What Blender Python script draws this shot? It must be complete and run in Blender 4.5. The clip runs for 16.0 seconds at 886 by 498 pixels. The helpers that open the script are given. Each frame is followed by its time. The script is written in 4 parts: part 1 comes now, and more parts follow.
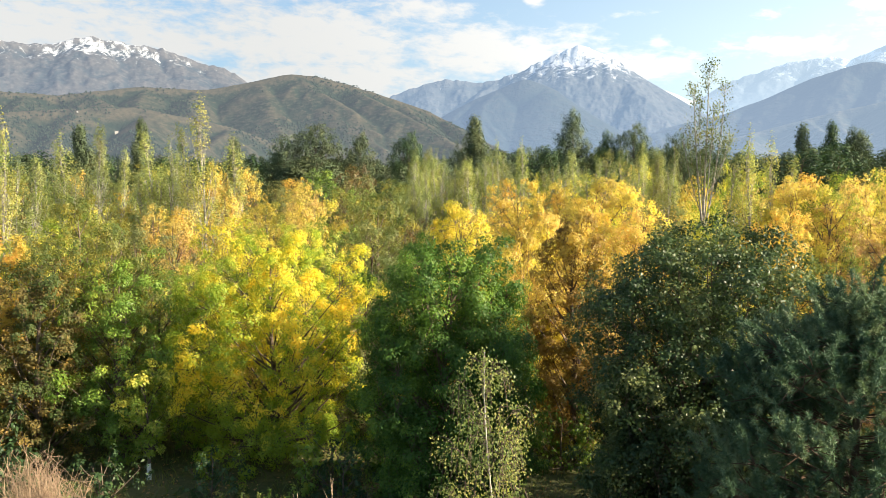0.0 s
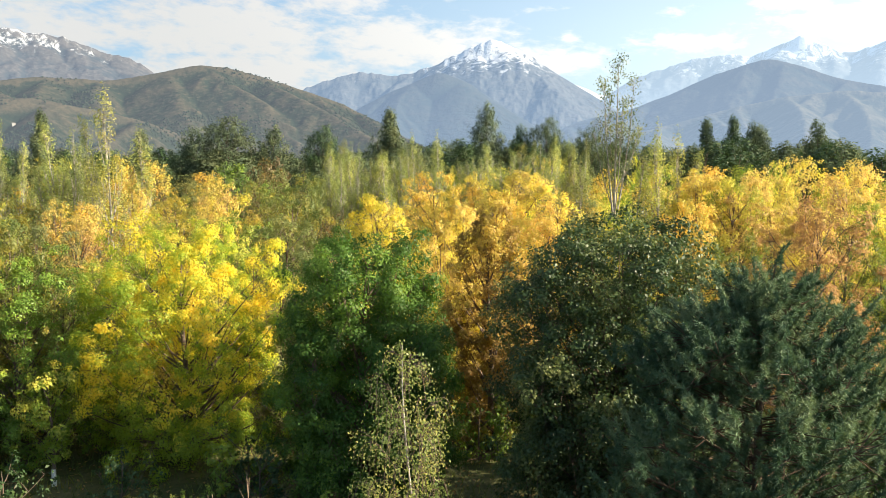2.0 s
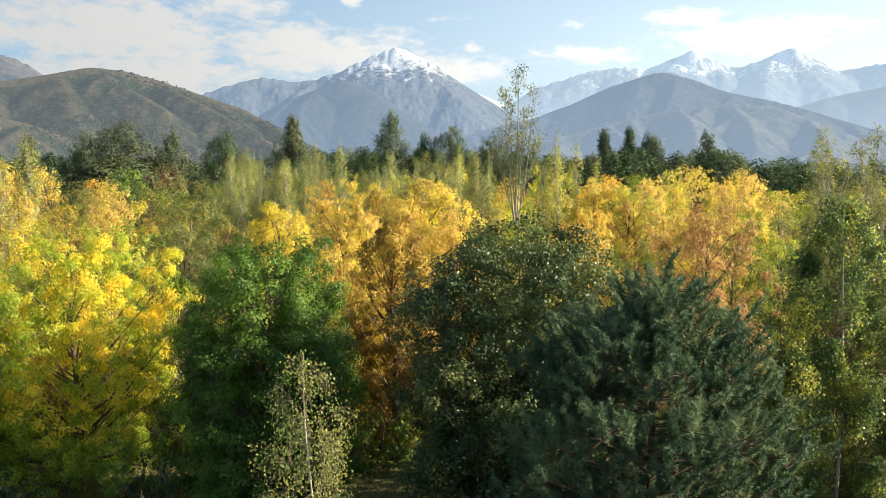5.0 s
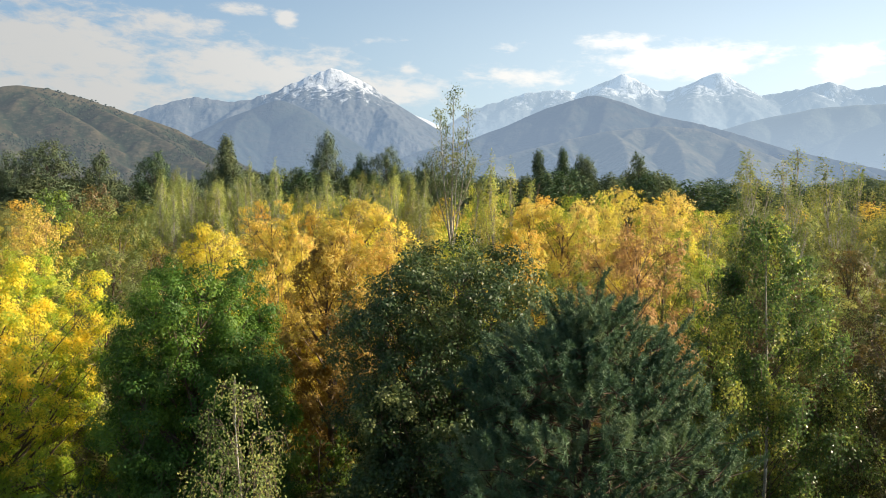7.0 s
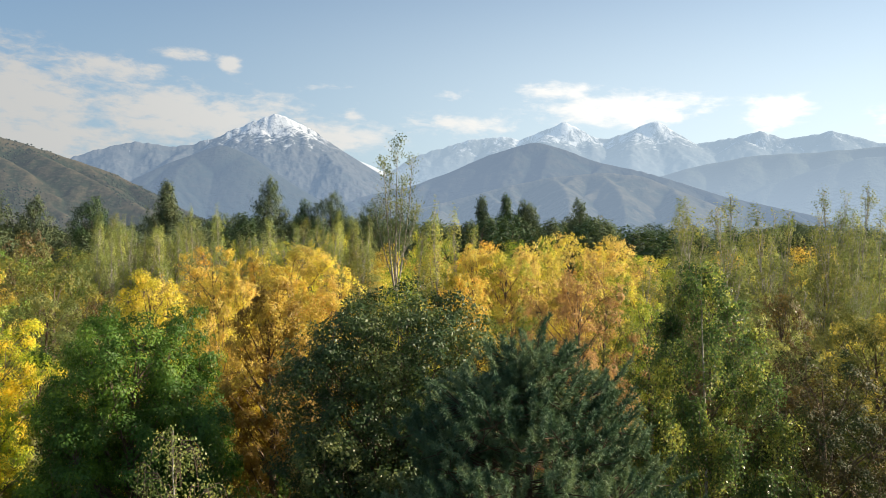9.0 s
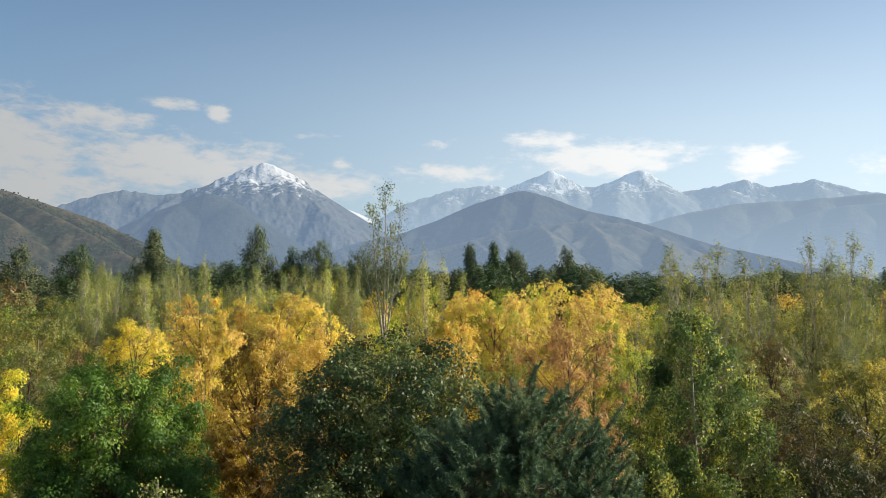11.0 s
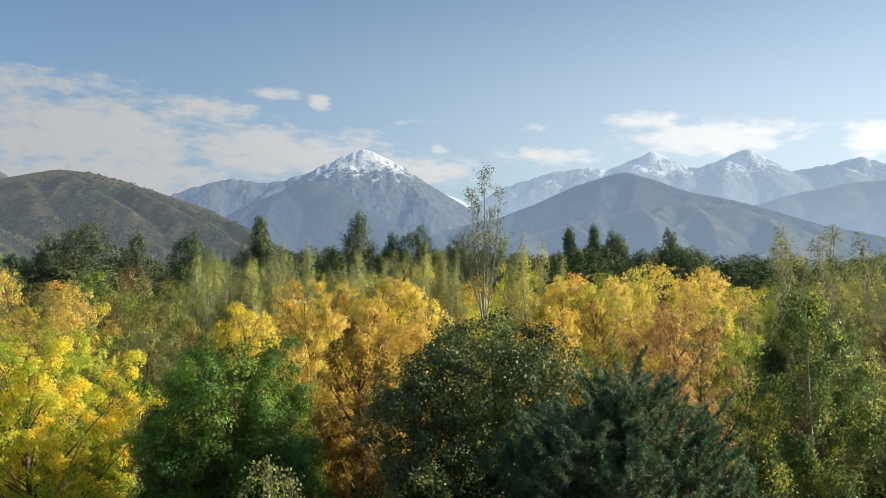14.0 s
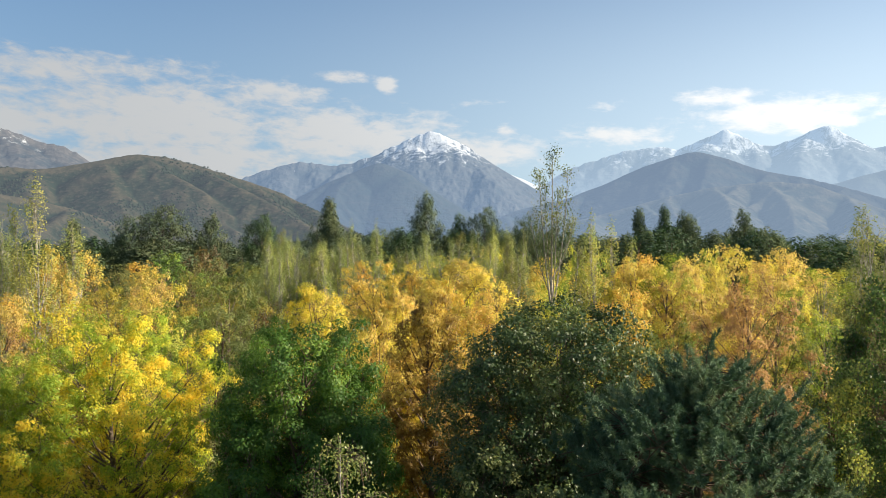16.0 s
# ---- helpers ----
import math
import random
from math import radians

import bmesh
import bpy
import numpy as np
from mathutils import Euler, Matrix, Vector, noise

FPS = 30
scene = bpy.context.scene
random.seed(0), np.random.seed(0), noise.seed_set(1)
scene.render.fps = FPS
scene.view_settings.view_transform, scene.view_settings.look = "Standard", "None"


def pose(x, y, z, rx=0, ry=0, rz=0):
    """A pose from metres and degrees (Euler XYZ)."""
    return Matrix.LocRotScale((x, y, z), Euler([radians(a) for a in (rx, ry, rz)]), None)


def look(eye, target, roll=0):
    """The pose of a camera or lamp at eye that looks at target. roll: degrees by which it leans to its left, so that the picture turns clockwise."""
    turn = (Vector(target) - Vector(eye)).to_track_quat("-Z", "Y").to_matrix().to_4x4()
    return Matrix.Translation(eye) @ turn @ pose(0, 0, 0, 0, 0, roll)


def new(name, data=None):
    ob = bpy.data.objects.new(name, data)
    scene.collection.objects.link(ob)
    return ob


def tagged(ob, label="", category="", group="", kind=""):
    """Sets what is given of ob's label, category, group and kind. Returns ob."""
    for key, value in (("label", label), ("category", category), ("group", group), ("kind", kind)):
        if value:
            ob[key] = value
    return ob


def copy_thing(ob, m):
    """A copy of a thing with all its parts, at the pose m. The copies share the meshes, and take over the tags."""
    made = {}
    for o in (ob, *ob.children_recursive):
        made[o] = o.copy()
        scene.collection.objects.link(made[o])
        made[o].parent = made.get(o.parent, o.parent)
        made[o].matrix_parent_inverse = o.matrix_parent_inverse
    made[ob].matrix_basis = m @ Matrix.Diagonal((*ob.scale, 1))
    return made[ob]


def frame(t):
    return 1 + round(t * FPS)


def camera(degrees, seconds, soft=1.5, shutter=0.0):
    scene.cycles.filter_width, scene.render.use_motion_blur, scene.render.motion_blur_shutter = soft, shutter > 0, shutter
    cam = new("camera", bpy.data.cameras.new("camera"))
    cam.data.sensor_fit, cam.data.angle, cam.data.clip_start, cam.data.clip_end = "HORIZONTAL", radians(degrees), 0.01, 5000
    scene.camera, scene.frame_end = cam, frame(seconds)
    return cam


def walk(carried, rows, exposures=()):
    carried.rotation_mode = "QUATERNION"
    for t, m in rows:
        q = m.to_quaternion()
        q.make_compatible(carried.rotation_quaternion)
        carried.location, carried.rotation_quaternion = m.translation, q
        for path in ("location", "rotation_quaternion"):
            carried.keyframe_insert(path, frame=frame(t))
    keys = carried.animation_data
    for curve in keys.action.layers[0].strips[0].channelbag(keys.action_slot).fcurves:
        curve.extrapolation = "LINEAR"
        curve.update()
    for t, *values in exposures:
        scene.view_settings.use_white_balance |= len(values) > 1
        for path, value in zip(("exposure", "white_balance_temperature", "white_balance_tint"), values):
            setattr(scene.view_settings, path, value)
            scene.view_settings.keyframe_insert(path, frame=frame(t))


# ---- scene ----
# ---------------------------------------------------------------- camera
EYE = 8.0
cam = camera(56.3, 16.0, soft=0.75)
# seconds, x, y, z above the eye, yaw, pitch, roll
ROWS = [
    (0.0, 0.000, 0.000, 0.000, 0.00, -4.72, -0.13),
    (0.5, -0.010, 0.015, 0.002, -1.50, -4.81, -0.08),
    (1.0, 0.000, 0.028, -0.005, -2.97, -4.99, -0.02),
    (1.5, 0.004, 0.040, -0.012, -4.52, -5.15, -0.06),
    (2.0, 0.000, 0.040, -0.012, -5.81, -5.17, 0.00),
    (2.5, 0.000, 0.018, -0.008, -6.99, -5.18, 0.00),
    (3.0, 0.008, 0.008, -0.002, -8.06, -5.06, -0.08),
    (3.5, 0.023, 0.000, 0.000, -9.13, -5.05, -0.20),
    (4.75, 0.045, 0.000, 0.000, -11.80, -4.75, -0.22),
    (6.0, 0.068, -0.003, 0.001, -14.49, -3.99, -0.20),
    (6.5, 0.083, -0.009, 0.003, -15.62, -3.58, -0.15),
    (7.0, 0.083, -0.025, 0.005, -16.73, -3.20, -0.17),
    (7.5, 0.076, -0.062, 0.011, -17.59, -2.96, -0.19),
    (8.0, 0.075, -0.095, 0.019, -18.59, -2.57, -0.18),
    (8.5, 0.079, -0.120, 0.028, -19.74, -1.60, -0.05),
    (9.0, 0.079, -0.135, 0.032, -20.56, -0.06, -0.05),
    (9.2, 0.078, -0.137, 0.032, -20.67, 0.60, -0.04),
    (10.25, 0.066, -0.125, 0.030, -21.55, 2.85, 0.03),
    (11.3, 0.050, -0.106, 0.026, -21.14, 3.30, 0.08),
    (11.5, 0.047, -0.101, 0.026, -20.70, 3.27, 0.08),
    (12.0, 0.041, -0.078, 0.026, -19.58, 3.16, 0.01),
    (12.5, 0.040, -0.060, 0.023, -18.37, 3.04, -0.01),
    (13.0, 0.039, -0.047, 0.020, -16.98, 2.81, 0.03),
    (13.5, 0.034, -0.034, 0.015, -15.83, 2.51, 0.12),
    (14.0, 0.029, -0.025, 0.012, -14.60, 2.18, 0.22),
    (14.5, 0.020, -0.014, 0.011, -13.45, 1.97, 0.26),
    (15.0, 0.012, -0.012, 0.011, -12.27, 1.61, 0.32),
    (15.5, 0.008, -0.020, 0.011, -11.13, 1.27, 0.31),
    (16.0, 0.008, -0.030, 0.014, -9.98, 0.92, 0.20),
]
walk(cam, [(t, pose(x, y, EYE + z, 90 + pitch, roll, yaw)) for t, x, y, z, yaw, pitch, roll in ROWS],
     exposures=[(0.0, 1.55, 6850, 10), (3.5, 1.43, 6850, 10), (6.0, 1.21, 6850, 10), (7.0, 1.11, 6850, 10), (8.0, 1.11, 6850, 10), (9.0, 1.01, 6850, 10), (11.5, 0.81, 6560, 10), (12.5, 0.79, 6560, 10), (14.5, 0.9, 6560, 10), (16.0, 1.02, 6560, 10)])

# ---------------------------------------------------------------- light
SUN_AZ, SUN_EL = 106.0, 27.5          # degrees clockwise from +y, above the horizon


def bearing(az, d, z=0.0):
    return Vector((d * math.sin(radians(az)), d * math.cos(radians(az)), z))


sun = new("sun", bpy.data.lights.new("sun", "SUN"))
sun.data.energy, sun.data.angle, sun.data.color = 5.0, radians(0.5), (1.0, 0.87, 0.67)
sun.matrix_world = look(bearing(SUN_AZ, 100, 100 * math.tan(radians(SUN_EL))), (0, 0, 0))


class Nodes:
    """Short calls for building a node tree."""

    def __init__(self, tree):
        self.tree = tree
        tree.nodes.clear()

    def add(self, kind, **settings):
        node = self.tree.nodes.new(kind)
        for key, value in settings.items():
            setattr(node, key, value)
        return node

    def put(self, value, socket):
        if isinstance(value, bpy.types.NodeSocket):
            self.tree.links.new(value, socket)
        elif value is not None:
            socket.default_value = value

    def math(self, op, a, b=None, c=None, clamp=False):
        node = self.add("ShaderNodeMath", operation=op, use_clamp=clamp)
        for value, socket in zip((a, b, c), node.inputs):
            self.put(value, socket)
        return node.outputs[0]

    def mix(self, fac, a, b, blend="MIX"):
        node = self.add("ShaderNodeMix", data_type="RGBA", blend_type=blend)
        self.put(fac, node.inputs[0])
        for value, socket in ((a, node.inputs[6]), (b, node.inputs[7])):
            self.put((*value, 1.0) if isinstance(value, tuple) and len(value) == 3 else value, socket)
        return node.outputs[2]

    def noise(self, scale, detail=4.0, rough=0.55, vector=None, distort=0.0):
        node = self.add("ShaderNodeTexNoise")
        node.inputs["Scale"].default_value, node.inputs["Detail"].default_value = scale, detail
        node.inputs["Roughness"].default_value, node.inputs["Distortion"].default_value = rough, distort
        if vector is not None:
            self.put(vector, node.inputs["Vector"])
        return node.outputs["Fac"]

    def span(self, value, a, b, c=0.0, d=1.0, smooth=True):
        node = self.add("ShaderNodeMapRange", interpolation_type="SMOOTHSTEP" if smooth else "LINEAR")
        for v, socket in zip((value, a, b, c, d), node.inputs):
            self.put(v, socket)
        return node.outputs[0]

    def scaled(self, vector, scale, offset=(0, 0, 0)):
        node = self.add("ShaderNodeMapping")
        self.put(vector, node.inputs["Vector"])
        node.inputs["Scale"].default_value, node.inputs["Location"].default_value = scale, offset
        return node.outputs[0]


def make_sky():
    world = bpy.data.worlds.new("sky")
    world.use_nodes = True
    scene.world = world
    n = Nodes(world.node_tree)
    sky = n.add("ShaderNodeTexSky", sky_type="NISHITA", sun_disc=False, sun_elevation=radians(SUN_EL), sun_rotation=radians(SUN_AZ),
                altitude=900.0, air_density=1.0, dust_density=2.6, ozone_density=3.0)
    way = n.add("ShaderNodeTexCoord").outputs["Generated"]
    xyz = n.add("ShaderNodeSeparateXYZ")
    n.put(way, xyz.inputs[0])
    x, y, z = xyz.outputs
    az = n.math("DEGREES", n.math("ARCTAN2", x, y))
    el = n.math("DEGREES", n.math("ARCSINE", z))
    # streaks that run down to the right
    flat = n.add("ShaderNodeCombineXYZ")
    n.put(n.math("SUBTRACT", az, n.math("MULTIPLY", el, 0.6)), flat.inputs[0])
    n.put(n.math("ADD", n.math("MULTIPLY", el, 2.6), n.math("MULTIPLY", az, 0.35)), flat.inputs[1])
    ripple = n.noise(0.20, 8.0, 0.60, flat.outputs[0], 0.5)
    fine = n.noise(0.65, 6.0, 0.62, flat.outputs[0], 0.3)

    def bank(az0, el0, wide, high, strength):
        a = n.math("POWER", n.math("DIVIDE", n.math("SUBTRACT", az, az0), wide), 2.0)
        b = n.math("POWER", n.math("DIVIDE", n.math("SUBTRACT", el, el0), high), 2.0)
        return n.math("MULTIPLY", n.math("EXPONENT", n.math("MULTIPLY", n.math("ADD", a, b), -1.0)), strength)

    # azimuth, elevation, half width, half height, density
    banks = [(-26, 9.0, 18, 3.6, 0.86), (-9, 9.3, 10, 3.0, 0.95), (-8, 6.8, 12, 2.2, 0.85), (3, 8.8, 8.5, 2.0, 0.95), (12, 7.6, 6, 1.3, 0.85), (-14, 12.2, 9, 1.3, 0.80), (-2, 11.3, 4.5, 1.0, 0.78), (2.8, 12.6, 2.2, 0.45, 0.88),
             (6.1, 12.1, 0.9, 0.55, 0.95), (32.5, 9.3, 6.5, 1.3, 0.92), (28.5, 10.5, 3.0, 0.8, 0.82), (35, 8.9, 3.0, 1.0, 0.85), (42.5, 8.7, 2.4, 1.3, 0.88), (52, 7.5, 5, 1.6, 0.6),
             (22, 8.4, 5.0, 1.0, 0.66), (13, 10.9, 3.0, 0.35, 0.46), (21.5, 10.4, 1.6, 0.5, 0.60), (14.4, 9.2, 0.9, 0.8, 0.62), (-40, 10, 14, 6, 0.7)]
    density = None
    for row in banks:
        d = bank(*row)
        density = d if density is None else n.math("MAXIMUM", density, d)
    body = n.math("ADD", n.math("MULTIPLY", n.math("SUBTRACT", ripple, 0.5), 1.05), n.math("MULTIPLY", n.math("SUBTRACT", fine, 0.5), 1.15))
    cover = n.span(n.math("ADD", density, body), 0.26, 0.84)
    cover = n.math("MULTIPLY", cover, n.span(density, 0.08, 0.30))
    # pale veil of haze low over the land
    veil = n.span(el, 25.0, 3.0, 0.10, 0.68)
    base = n.mix(1.0, sky.outputs[0], (0.82, 1.01, 1.08), "MULTIPLY")
    toward = n.add("ShaderNodeVectorMath", operation="DOT_PRODUCT")
    n.put(way, toward.inputs[0])
    toward.inputs[1].default_value = bearing(SUN_AZ, math.cos(radians(SUN_EL)), math.sin(radians(SUN_EL)))
    hazy = n.mix(veil, base, n.mix(n.span(toward.outputs["Value"], -0.40, 0.60), (2.5, 3.45, 4.3), (8.3, 9.5, 10.0)))
    lit = n.mix(n.span(toward.outputs["Value"], -0.40, 0.60), (4.3, 4.35, 4.35), (8.8, 8.9, 8.9))
    clouds = n.mix(n.math("MULTIPLY", cover, 0.90), hazy, lit)
    back = n.add("ShaderNodeBackground")
    n.put(clouds, back.inputs["Color"])
    back.inputs["Strength"].default_value = 0.067
    n.tree.links.new(back.outputs[0], n.add("ShaderNodeOutputWorld").inputs[0])


make_sky()


# ---------------------------------------------------------------- materials
def leaf_material(name, colours, scale=0.5, gloss=0.45, through_light=0.52, jitter=0.14, green_below=None, sheen=0.30):
    """Leaves: a patchwork of up to three colours over the crown, each leaf a little apart from its neighbours, light shining through."""
    mat = bpy.data.materials.new(name)
    mat.use_nodes = True
    n = Nodes(mat.node_tree)
    place = n.add("ShaderNodeTexCoord").outputs["Object"]
    geo = n.add("ShaderNodeNewGeometry")
    info = n.add("ShaderNodeObjectInfo")
    own = n.add("ShaderNodeVectorMath", operation="ADD")
    n.put(place, own.inputs[0])
    spread = n.add("ShaderNodeCombineXYZ")
    for i in range(3):
        n.put(n.math("MULTIPLY", info.outputs["Random"], 37.0 + 11 * i), spread.inputs[i])
    n.put(spread.outputs[0], own.inputs[1])
    turn = n.add("ShaderNodeAttribute", attribute_name="turn").outputs["Fac"]  # how far each spray has changed colour
    patch = n.math("ADD", n.noise(scale, 2.0, 0.5, own.outputs[0]), n.math("MULTIPLY", n.math("SUBTRACT", geo.outputs["Random Per Island"], 0.5), jitter))
    patch = n.math("ADD", patch, n.math("MULTIPLY", n.math("SUBTRACT", turn, 0.5), 0.20))
    if green_below is not None:  # the colour changes from the top of the tree downwards: turned leaves, for one gold ash also shade
        xyz = n.add("ShaderNodeSeparateXYZ")
        n.put(place, xyz.inputs[0])
        patch = n.math("SUBTRACT", patch, n.span(xyz.outputs[2], green_below[0], green_below[1], 0.26, 0.035))
    a, b, c = (list(colours) * 3)[:3]
    colour = n.mix(n.span(patch, 0.40, 0.54), a, b)
    colour = n.mix(n.span(patch, 0.54, 0.68), colour, c)
    light = n.span(n.math("FRACT", n.math("MULTIPLY", geo.outputs["Random Per Island"], 17.0)), 0.0, 1.0, 0.92, 1.08, False)
    tone = n.add("ShaderNodeHueSaturation")
    n.put(n.math("MULTIPLY", light, n.span(info.outputs["Random"], 0.0, 1.0, 0.85, 1.15, False)), tone.inputs["Value"])
    n.put(n.span(n.math("FRACT", n.math("MULTIPLY", geo.outputs["Random Per Island"], 53.0)), 0.0, 1.0, 0.488, 0.512, False), tone.inputs["Hue"])
    n.put(colour, tone.inputs["Color"])
    front = n.add("ShaderNodeBsdfPrincipled")
    n.put(tone.outputs[0], front.inputs["Base Color"])
    front.inputs["Roughness"].default_value = gloss
    front.inputs["Specular IOR Level"].default_value = sheen
    shine = n.add("ShaderNodeBsdfTranslucent")
    n.put(n.mix(1.0, tone.outputs[0], (1.12, 1.12, 0.80), "MULTIPLY"), shine.inputs["Color"])
    both = n.add("ShaderNodeMixShader")
    both.inputs[0].default_value = through_light
    n.tree.links.new(front.outputs[0], both.inputs[1])
    n.tree.links.new(shine.outputs[0], both.inputs[2])
    n.tree.links.new(both.outputs[0], n.add("ShaderNodeOutputMaterial").inputs[0])
    return mat


def plain_material(name, a, b, scale, rough=0.9, bump=0.3, distance=0.02, coords="Object", fine=8.0):
    """A rough surface of two colours, mottled at two scales, with relief."""
    mat = bpy.data.materials.new(name)
    mat.use_nodes = True
    n = Nodes(mat.node_tree)
    place = n.add("ShaderNodeTexCoord").outputs[coords]
    broad, grain = n.noise(scale, 5.0, 0.6, place), n.noise(scale * fine, 6.0, 0.6, place)
    colour = n.mix(n.span(n.math("ADD", n.math("MULTIPLY", broad, 0.6), n.math("MULTIPLY", grain, 0.4)), 0.36, 0.64), a, b)
    shader = n.add("ShaderNodeBsdfPrincipled")
    n.put(colour, shader.inputs["Base Color"])
    shader.inputs["Roughness"].default_value = rough
    shader.inputs["Specular IOR Level"].default_value = 0.2
    relief = n.add("ShaderNodeBump")
    relief.inputs["Strength"].default_value, relief.inputs["Distance"].default_value = bump, distance
    n.put(grain, relief.inputs["Height"])
    n.put(relief.outputs[0], shader.inputs["Normal"])
    n.tree.links.new(shader.outputs[0], n.add("ShaderNodeOutputMaterial").inputs[0])
    return mat


def slope_material(name, low, high, rock, scale, snow=None, snow_blur=60.0, patch=0.5, air=0.0, haze_glow=(0.34, 0.42, 0.53), wooded=None, haze=0.06):
    """Mountain sides of the backdrop: woods and grass in patches, rock, and snow above a ragged line (metres); air is
    the share of emission that stands in for haze, stronger towards the foot.
    """
    mat = bpy.data.materials.new(name)
    mat.use_nodes = True
    n = Nodes(mat.node_tree)
    geo = n.add("ShaderNodeNewGeometry")
    place = geo.outputs["Position"]
    broad, grain = n.noise(scale, 6.0, 0.6, place, 0.3), n.noise(scale * 7, 5.0, 0.65, place)
    spur = n.add("ShaderNodeAttribute", attribute_name="spur").outputs["Fac"]  # grass on the spurs, woods in the gullies; the tones also stand in for relief shading
    cover = n.math("ADD", broad, n.math("MULTIPLY", spur, 1.1))
    colour = n.mix(n.span(cover, patch - 0.12, patch + 0.12), low, high)
    colour = n.mix(n.math("MULTIPLY", n.span(n.math("ADD", grain, n.math("MULTIPLY", spur, 0.5)), 0.44, 0.70), 0.6), colour, rock)
    xyz = n.add("ShaderNodeSeparateXYZ")
    n.put(place, xyz.inputs[0])
    if wooded is not None:  # woods on the summit
        edge = n.math("ADD", xyz.outputs[2], n.math("MULTIPLY", n.math("SUBTRACT", broad, 0.5), (wooded[1] - wooded[0]) * 2.5))
        colour = n.mix(n.span(edge, *wooded), colour, low)
    if snow is not None:
        streak = n.noise(scale * 5, 8.0, 0.75, n.scaled(place, (1.0, 1.0, 0.14)), 0.6)
        level = n.math("ADD", xyz.outputs[2], n.math("MULTIPLY", n.math("SUBTRACT", streak, 0.5), snow_blur * 26))
        level = n.math("SUBTRACT", level, n.math("MULTIPLY", spur, snow_blur * 9))  # it lies longest in the gullies
        colour = n.mix(n.span(level, snow - snow_blur * 1.2, snow + snow_blur * 2.4, 0.0, 0.92), colour, (0.80, 0.83, 0.86))
    shader = n.add("ShaderNodeBsdfPrincipled")
    n.put(colour, shader.inputs["Base Color"])
    shader.inputs["Roughness"].default_value = 1.0
    shader.inputs["Specular IOR Level"].default_value = 0.0
    relief = n.add("ShaderNodeBump")
    relief.inputs["Strength"].default_value, relief.inputs["Distance"].default_value = 0.5, 0.25 / scale * 0.3
    n.put(grain, relief.inputs["Height"])
    n.put(relief.outputs[0], shader.inputs["Normal"])
    # haze put in as emission, mixed over the lit slope
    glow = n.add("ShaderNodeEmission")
    glow.inputs["Color"].default_value = (*haze_glow, 1.0)
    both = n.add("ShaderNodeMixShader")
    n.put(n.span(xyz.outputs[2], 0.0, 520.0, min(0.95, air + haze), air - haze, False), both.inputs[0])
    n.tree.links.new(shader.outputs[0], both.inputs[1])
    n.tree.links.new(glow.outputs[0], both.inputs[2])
    n.tree.links.new(both.outputs[0], n.add("ShaderNodeOutputMaterial").inputs[0])
    return mat


